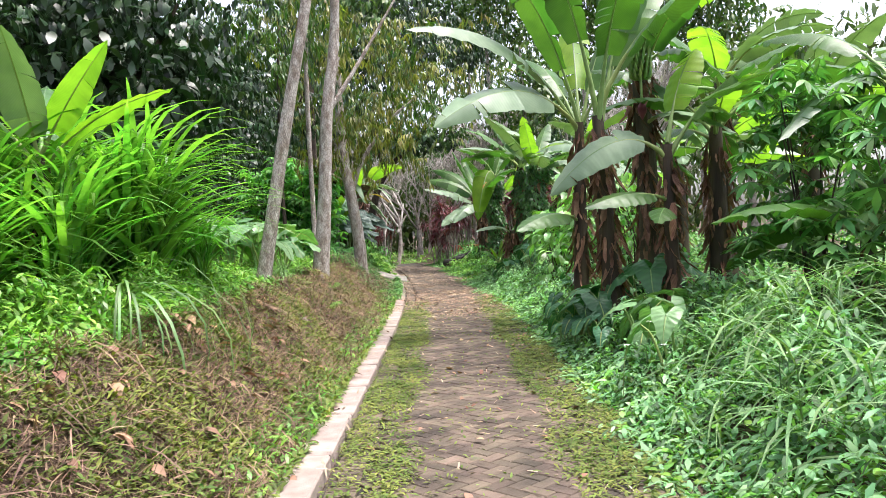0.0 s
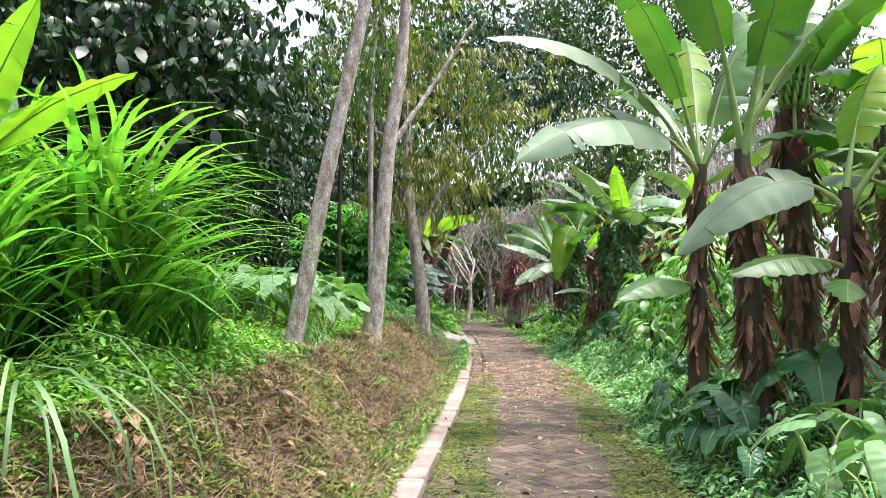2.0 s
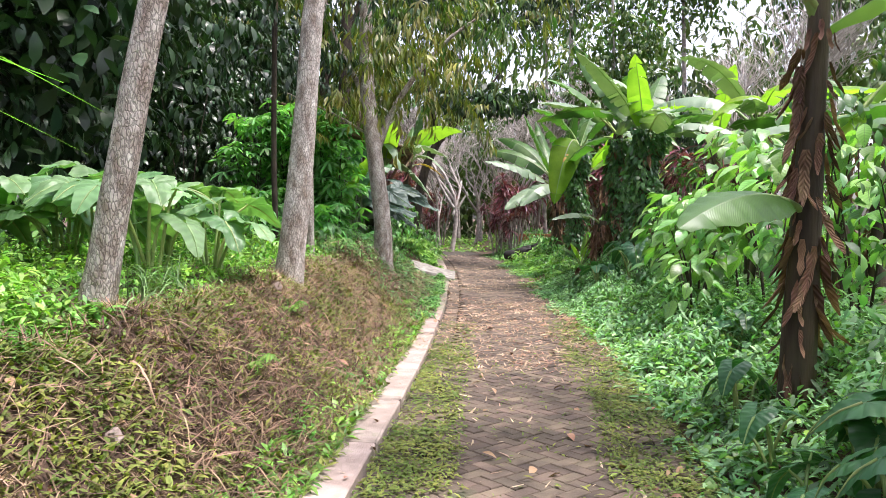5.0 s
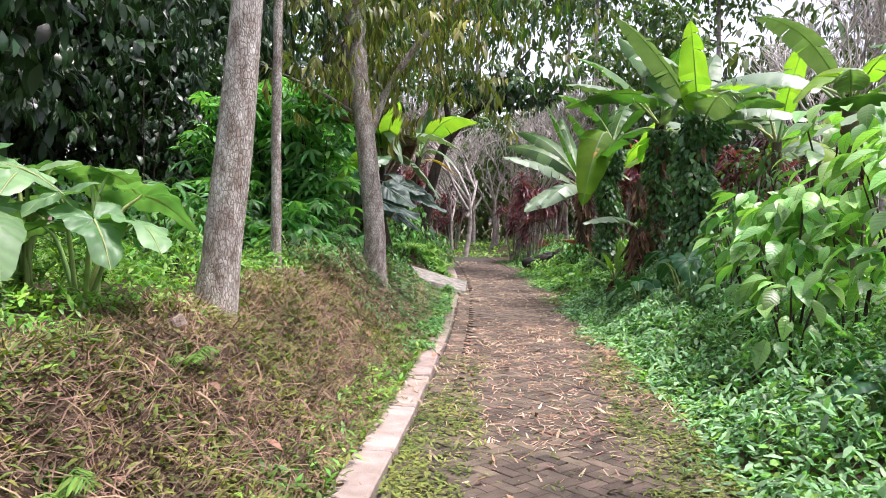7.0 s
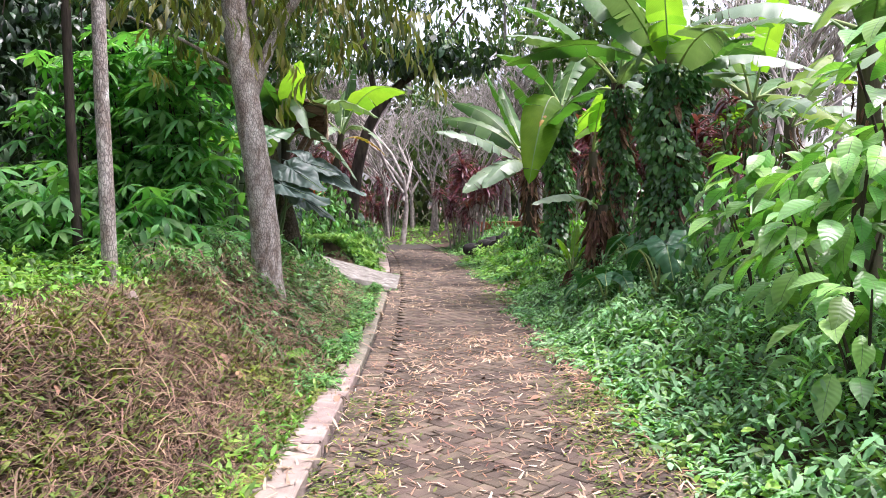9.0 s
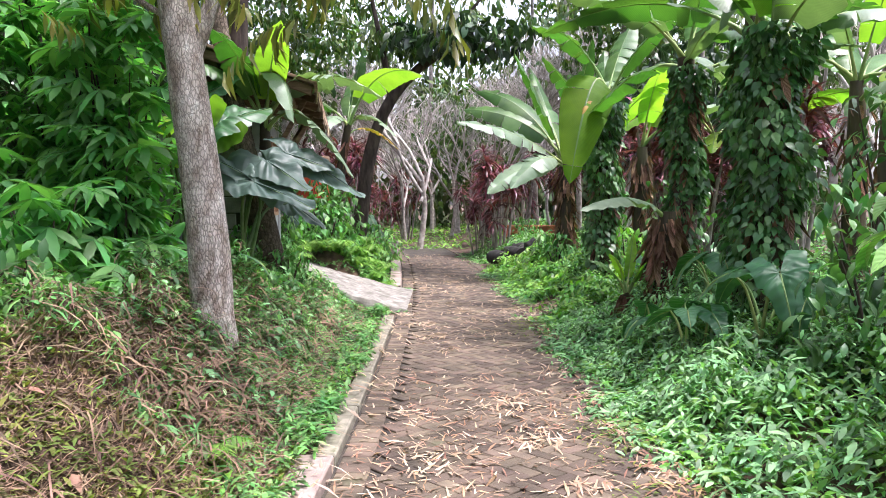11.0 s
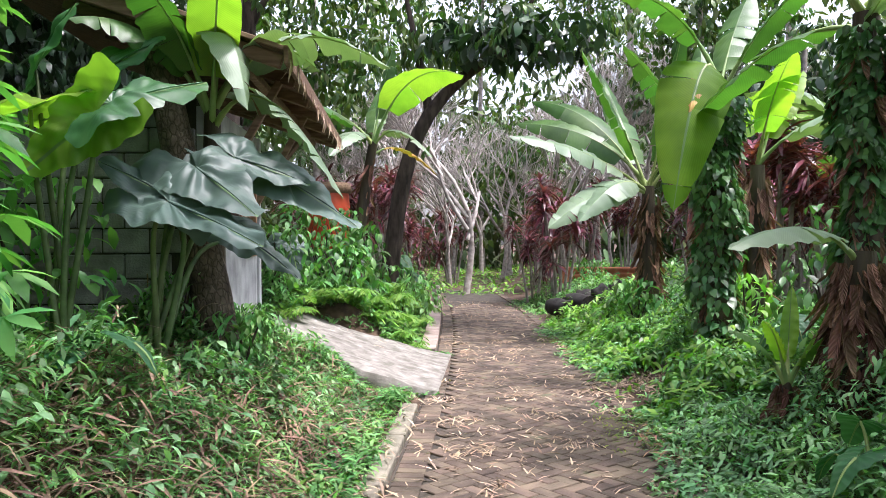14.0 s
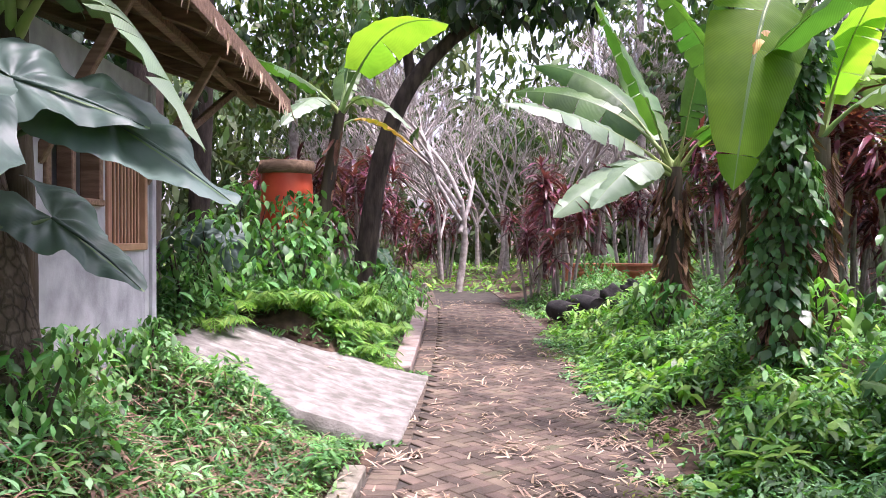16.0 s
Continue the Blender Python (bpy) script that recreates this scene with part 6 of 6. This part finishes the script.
def cover(name, n, d0, d1, y0, y1, tall, size, material, label, keep=None, leaf=OVAL, pitch=(-0.55, 0.4)):
    x, y, d = spread(n, d0, d1, y0, y1, keep)
    m = len(x)
    h = tall(d, y) * (0.75 + 0.45 * np.sin(3.1 * x + 1.3 * y) * np.sin(2.3 * y - 1.7 * x) + 0.3 * np.sin(7.7 * x) * np.sin(6.1 * y))
    z = np.clip(h, 0.02, None) * U_(0.02, 1, m) ** 0.45
    stuff(name, [scatter(leaf, on(x, y) + np.stack([0 * x, 0 * x, z], -1), U_(0, 6.28, m), U_(*pitch, m), U_(-0.4, 0.4, m), U_(*size, m))], material, label, "ground cover")


def slab_free(d, y):
    x = mid(y) + d
    f = (-1.22 - x) / 2.1
    return np.where((f > -0.1) & (f < 1.0) & (y > 25.1 + 0.5 * f) & (y < 27.6 - 0.25 * f), 0.0, 1.0)


edge = lambda d, y: (1 - 0.97 * (np.abs(y - 33.2) < 1.0) * (d < 2.6)) * (1 - 0.96 * (np.abs(y - 25.6 - 0.4 * np.sin(5 * d)) < 0.75) * (d < 1.75 + 0.1 * np.sin(9 * y))) * ramp(d, 0.85 + 0.12 * np.sin(2.2 * y) + 0.08 * np.sin(5.3 * y) - 0.25 * ramp(y, 17, 20), 1.25)
cover("pale_weeds", 30000, 0.7, 3.0, 1.0, 23, lambda d, y: 0.05 + 0.55 * ramp(d, 0.95, 2.0), (0.05, 0.12), "weed3", "pale blue-green weeds in the verge", edge, OVAL)
cover("verge_weeds", 36000, 0.7, 3.6, 1.0, 20, lambda d, y: 0.03 + 0.4 * ramp(d, 0.9, 2.2), (0.05, 0.11), "weed3", "dense low green weeds along the path", edge, OVAL)
cover("pale_weeds", 30000, 0.6, 2.6, 19, 31, lambda d, y: 0.04 + 0.46 * ramp(d, 0.8, 2.0), (0.04, 0.095), "weed3", "pale green small-leaved weeds beside the path", edge, OVAL)
cover("verge_weeds", 28000, 0.6, 4.0, 19, 38, lambda d, y: 0.03 + 0.42 * ramp(d, 0.8, 2.0), (0.06, 0.13), "weed", "dense low green weeds along the path", edge, OVAL)
cover("bright_weeds", 9000, 0.8, 2.6, 24, 34, lambda d, y: 0.05 + 0.45 * ramp(d, 0.8, 1.8), (0.08, 0.17), "weed2", "bright yellow-green weeds beside the path", edge, OVAL)
cover("bright_weeds", 14000, 0.9, 3.4, 2.0, 22, lambda d, y: 0.05 + 0.4 * ramp(d, 0.9, 2.2), (0.04, 0.1), "weed2", "light green small-leaved weeds in the verge", edge, ROUND)
cover("outer_weeds", 15000, 3.3, 9.5, -2, 42, lambda d, y: 0.35 + 0 * d, (0.1, 0.24), "weed", "low undergrowth among the banana plants", None, OVAL)
cover("outer_weeds", 9000, -9.5, -4.9, -2, 42, lambda d, y: 0.3 + 0 * d, (0.1, 0.24), "weed", "low undergrowth behind the bank", None, OVAL)
cover("outer_weeds", 13000, 3.2, 24, -8, 60, lambda d, y: 0.5 + 0 * d, (0.14, 0.36), "weed", "rank undergrowth below the banana plants", None, OVAL)
cover("bank_weeds", 36000, -5.5, -2.3, 2, 18, lambda d, y: 0.05 + 0.3 * ramp(-d, 2.4, 3.4), (0.04, 0.1), "weed2", "bright low weeds on top of the bank", lambda d, y: ramp(-d, 2.2 + 0.2 * np.sin(3 * y), 2.6), OVAL, (-0.6, 0.7))
cover("bank_weeds", 9000, -3.1, -2.42, 3.5, 10.5, lambda d, y: 0.05 + 0.36 * ramp(-d, 2.4, 2.9), (0.045, 0.1), "weed2", "rank green weeds at the foot of the tall grass", None, OVAL, (-0.6, 0.7))
cover("bank_grass", 26000, -3.2, -1.24, 17.5, 25.3, lambda d, y: 0.06 + 0.24 * ramp(-d, 1.3, 2.2), (0.05, 0.15), "weed", "fine green grass over the bank by the kerb", lambda d, y: slab_free(d, y) * (0.3 + 0.7 * ramp(y, 18.4, 20.0)), blade((0.03, 0.06, 0.01), 0.9, 0.0, 2), (0.0, 1.3))
cover("bank_weeds", 34000, -5.0, -1.24, 17.5, 25.3, lambda d, y: 0.05 + 0.3 * ramp(-d, 1.3, 2.4), (0.035, 0.09), "weed", "green weeds over the bank by the kerb", lambda d, y: slab_free(d, y) * (0.25 + 0.75 * ramp(y + 0.5 * np.sin(3 * d), 18.6, 20.0)), OVAL)
cover("bank_weeds", 22000, -4.2, -1.28, 27.7, 42, lambda d, y: 0.05 + 0.35 * ramp(-d, 1.3, 2.0), (0.06, 0.14), "weed", "green weeds beside the path", slab_free, OVAL)
cover("bank_weeds", 16000, -5.2, -0.85, 25.0, 28.0, lambda d, y: 0.05 + 0.3 * ramp(-d, 1.3, 2.2), (0.05, 0.12), "weed", "green weeds round the concrete ramp", slab_free, OVAL)
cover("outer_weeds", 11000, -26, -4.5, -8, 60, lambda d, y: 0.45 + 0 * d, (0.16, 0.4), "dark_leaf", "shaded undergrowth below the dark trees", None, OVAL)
patch = lambda d, y: 0.15 + 0.85 * ramp(np.sin(1.9 * y + 2 * d) * np.sin(2.7 * d - 0.6 * y) + 0.5 * np.sin(4.3 * y + d), -0.3, 0.7)
STRAW = blade((0.035, 0.015), 0.0, 0.0, 2)
SPRIG = blade((0.05, 0.16, 0.02), 0.8, 0.0, 2)
cover("bank_grass", 85000, -2.7, -1.22, 2, 19, lambda d, y: 0.04 + 0 * d, (0.03, 0.085), "moss", "short mossy grass on the bank slope", lambda d, y: (0.3 + 0.7 * patch(d, y)) * (1 - 0.35 * ramp(y, 8, 13)), SPRIG, (0.1, 1.3))
cover("gutter_grass", 9000, -1.62, -1.24, 2, 24.5, lambda d, y: 0.05 + 0 * d, (0.04, 0.11), "weed2", "fresh green grass in the gutter beside the kerb", lambda d, y: 0.35 + 0.65 * ramp(np.sin(1.3 * y), -0.3, 0.8), SPRIG, (0.1, 1.3))
cover("bank_straw", 95000, -2.75, -1.3, 2, 20, lambda d, y: 0.03 + 0 * d, (0.04, 0.15), "straw", "dead brown stalks matted on the bank", lambda d, y: 1.15 - 0.8 * patch(d, y) * (1 - 0.6 * ramp(y, 8, 13)), STRAW, (-0.5, 0.8))
cover("bank_stalks", 6000, -2.8, -1.3, 2, 20, lambda d, y: 0.08 + 0 * d, (0.14, 0.42), "straw", "long dead stalks lying over the bank", lambda d, y: 1.1 - 0.8 * patch(d, y), blade((0.012, 0.014, 0.012, 0.004), 1.1, 0.0, 2), (-0.5, 0.7))
cover("kerb_weeds", 5200, -1.45, -1.13, 17.2, 25.0, lambda d, y: 0.06 + 0.08 * ramp(-d, 1.0, 1.3), (0.04, 0.11), "weed", "green weeds spilling over the old kerb", lambda d, y: 0.25 + 0.75 * ramp(np.sin(2.1 * y) + np.sin(3.7 * y), -0.5, 0.9), SPRIG, (-0.3, 0.9))
cover("bank_litter", 1500, -2.9, -1.26, 20, 25.0, lambda d, y: 0.12 + 0 * d, (0.06, 0.15), "straw", "dry leaves caught in the weeds of the bank", lambda d, y: ramp(np.sin(2.6 * y + 3 * d) + np.sin(4.1 * d - 1.1 * y), 0.3, 1.1), STRIP, (-0.4, 0.4))
cover("bank_stalks", 5200, -3.0, -1.28, 17.5, 24.9, lambda d, y: 0.1 + 0.24 * ramp(-d, 1.3, 2.2), (0.14, 0.36), "straw", "long dry grass stalks among the weeds of the bank", lambda d, y: slab_free(d, y) * (0.25 + 0.75 * ramp(np.sin(1.7 * y + 2.4 * d) + np.sin(3.3 * d - 0.9 * y), -0.2, 0.9)), blade((0.014, 0.018, 0.014, 0.004), 1.2, 0.0, 2), (-0.3, 1.2))
cover("bank_leaves", 2600, -3.0, -1.4, 18.5, 24.9, lambda d, y: 0.1 + 0.3 * ramp(-d, 1.3, 2.2), (0.05, 0.11), "weed3", "broader pale leaves among the weeds of the bank", slab_free, OVAL3, (-0.5, 0.5))
cover("bank_straw", 14000, -2.7, -1.26, 18, 24.9, lambda d, y: 0.08 + 0.16 * ramp(-d, 1.3, 2.2), (0.06, 0.2), "straw", "dead brown stalks matted on the bank", None, STRIP, (-0.5, 0.7))
strip = lambda d, y: np.maximum(ramp(np.abs(d + 0.02), 0.42 + 0.08 * np.sin(2.1 * y), 0.62), 0.03) * (1 - 0.75 * ramp(y, 13.0, 16.5)) * (0.35 + 0.65 * ramp(np.sin(3.3 * y + 5 * d) + np.sin(5.9 * d - 1.7 * y), -0.8, 0.5))
cover("path_grass", 100000, -1.03, 1.1, 1, 17.5, lambda d, y: 0.014 + 0 * d, (0.03, 0.065), "moss", "short yellow-green grass growing over the path edges", strip, SPRIG, (0.0, 0.9))
cover("path_grass", 9000, 0.45, 1.1, 16, 30, lambda d, y: 0.012 + 0 * d, (0.02, 0.06), "moss", "short yellow-green grass growing over the path edges", lambda d, y: ramp(np.sin(1.1 * y + 0.5) + 0.5 * np.sin(3 * y), 0.3, 1.0) * ramp(d, 0.4, 0.8), SPRIG, (0.0, 0.9))
drift = lambda d, y: (0.12 + 0.5 * ramp(y, 13.5, 15.5)) * (1 + 1.3 * ramp(y, 13.0, 14.5) * (1 - ramp(y, 18, 21))) * (0.35 + 0.65 * ramp(np.sin(2.3 * y + 1.7 * d) + np.sin(3.1 * d - 1.3 * y + 1), -0.4, 0.9)) * (1 - 0.5 * ramp(y, 24, 30))
cover("leaf_litter", 13000, -1.27, 1.05, 2, 38, lambda d, y: 0.02 + 0 * d, (0.06, 0.22), "litter", "pale dry bamboo leaves strewn on the path", drift, STRIP, (-0.1, 0.12))
cover("leaf_litter", 9000, 0.4, 2.1, 24.6, 27.4, lambda d, y: 0.05 + 0 * d, (0.06, 0.17), "litter", "heaped pale dry leaves at the edge of the path", lambda d, y: 0.55 * np.exp(-((d - 1.3) / 0.4) ** 2 - ((y - 25.9 - 0.5 * (d - 1.3)) / 0.5) ** 2), STRIP, (-0.3, 0.3))
clump = lambda d, y: ramp(np.sin(3.7 * y + 2.9 * d) * np.sin(4.9 * d - 2.3 * y) + 0.4 * np.sin(7.1 * y - 3 * d), 0.5, 0.95)
cover("leaf_litter", 16000, -1.2, 1.05, 18, 30, lambda d, y: 0.03 + 0 * d, (0.06, 0.2), "litter", "small drifts of dry bamboo leaves on the path", lambda d, y: 0.75 * clump(d, y), STRIP, (-0.2, 0.25))
cover("slab_litter", 520, -2.6, -1.25, 25.2, 27.4, lambda d, y: 0.02 + 0 * d, (0.06, 0.18), "litter", "dry leaves scattered on the concrete ramp", None, STRIP, (-0.1, 0.2))
cover("leaf_litter", 2600, 0.8, 1.25, 14, 30, lambda d, y: 0.03 + 0 * d, (0.08, 0.2), "brown_leaf", "reddish dry leaves gathered along the path edge", lambda d, y: ramp(np.sin(1.2 * y - 1.0), 0.2, 0.9), STRIP, (-0.2, 0.3))
cover("fallen_leaves", 900, -2.7, -1.5, 3.5, 9, lambda d, y: 0.05 + 0 * d, (0.08, 0.17), "brown_leaf", "large curled brown leaves on the bank", lambda d, y: ramp(-d + 0.3 * np.sin(2 * y), 1.5, 2.3) * 0.3, blade((0.03, 0.22, 0.24, 0.02), 0.9, 0.5, 3), (-0.3, 0.4))
cover("leaf_litter", 3200, -1.0, 1.15, 13.5, 21, lambda d, y: 0.02 + 0 * d, (0.05, 0.16), "brown_leaf", "reddish dry leaves strewn over the path", drift, STRIP, (-0.1, 0.2))
cover("fallen_leaves", 1100, -2.6, 1.1, 2, 20, lambda d, y: 0.04 + 0 * d, (0.05, 0.12), "brown_leaf", "fallen brown leaves on bank and path", lambda d, y: np.where(d < -1.2, 0.9, 0.2), blade((0.03, 0.22, 0.2, 0.02), 0.7, 0.3, 3), (-0.3, 0.4))
cover("clearing_grass", 15000, -16, 22, 40, 72, lambda d, y: 0.05 + 0 * d, (0.15, 0.4), "weed2", "short bright grass in the clearing", None, SPRIG, (0.1, 1.3))

# single bricks of the best seen stretch
for x, y, z, yaw, a, b in near[:300]:
    o = new("brick", paver_mesh)
    o.parent = pavement
    o.location, o.rotation_euler = (x, y, z), (b, -a, yaw)
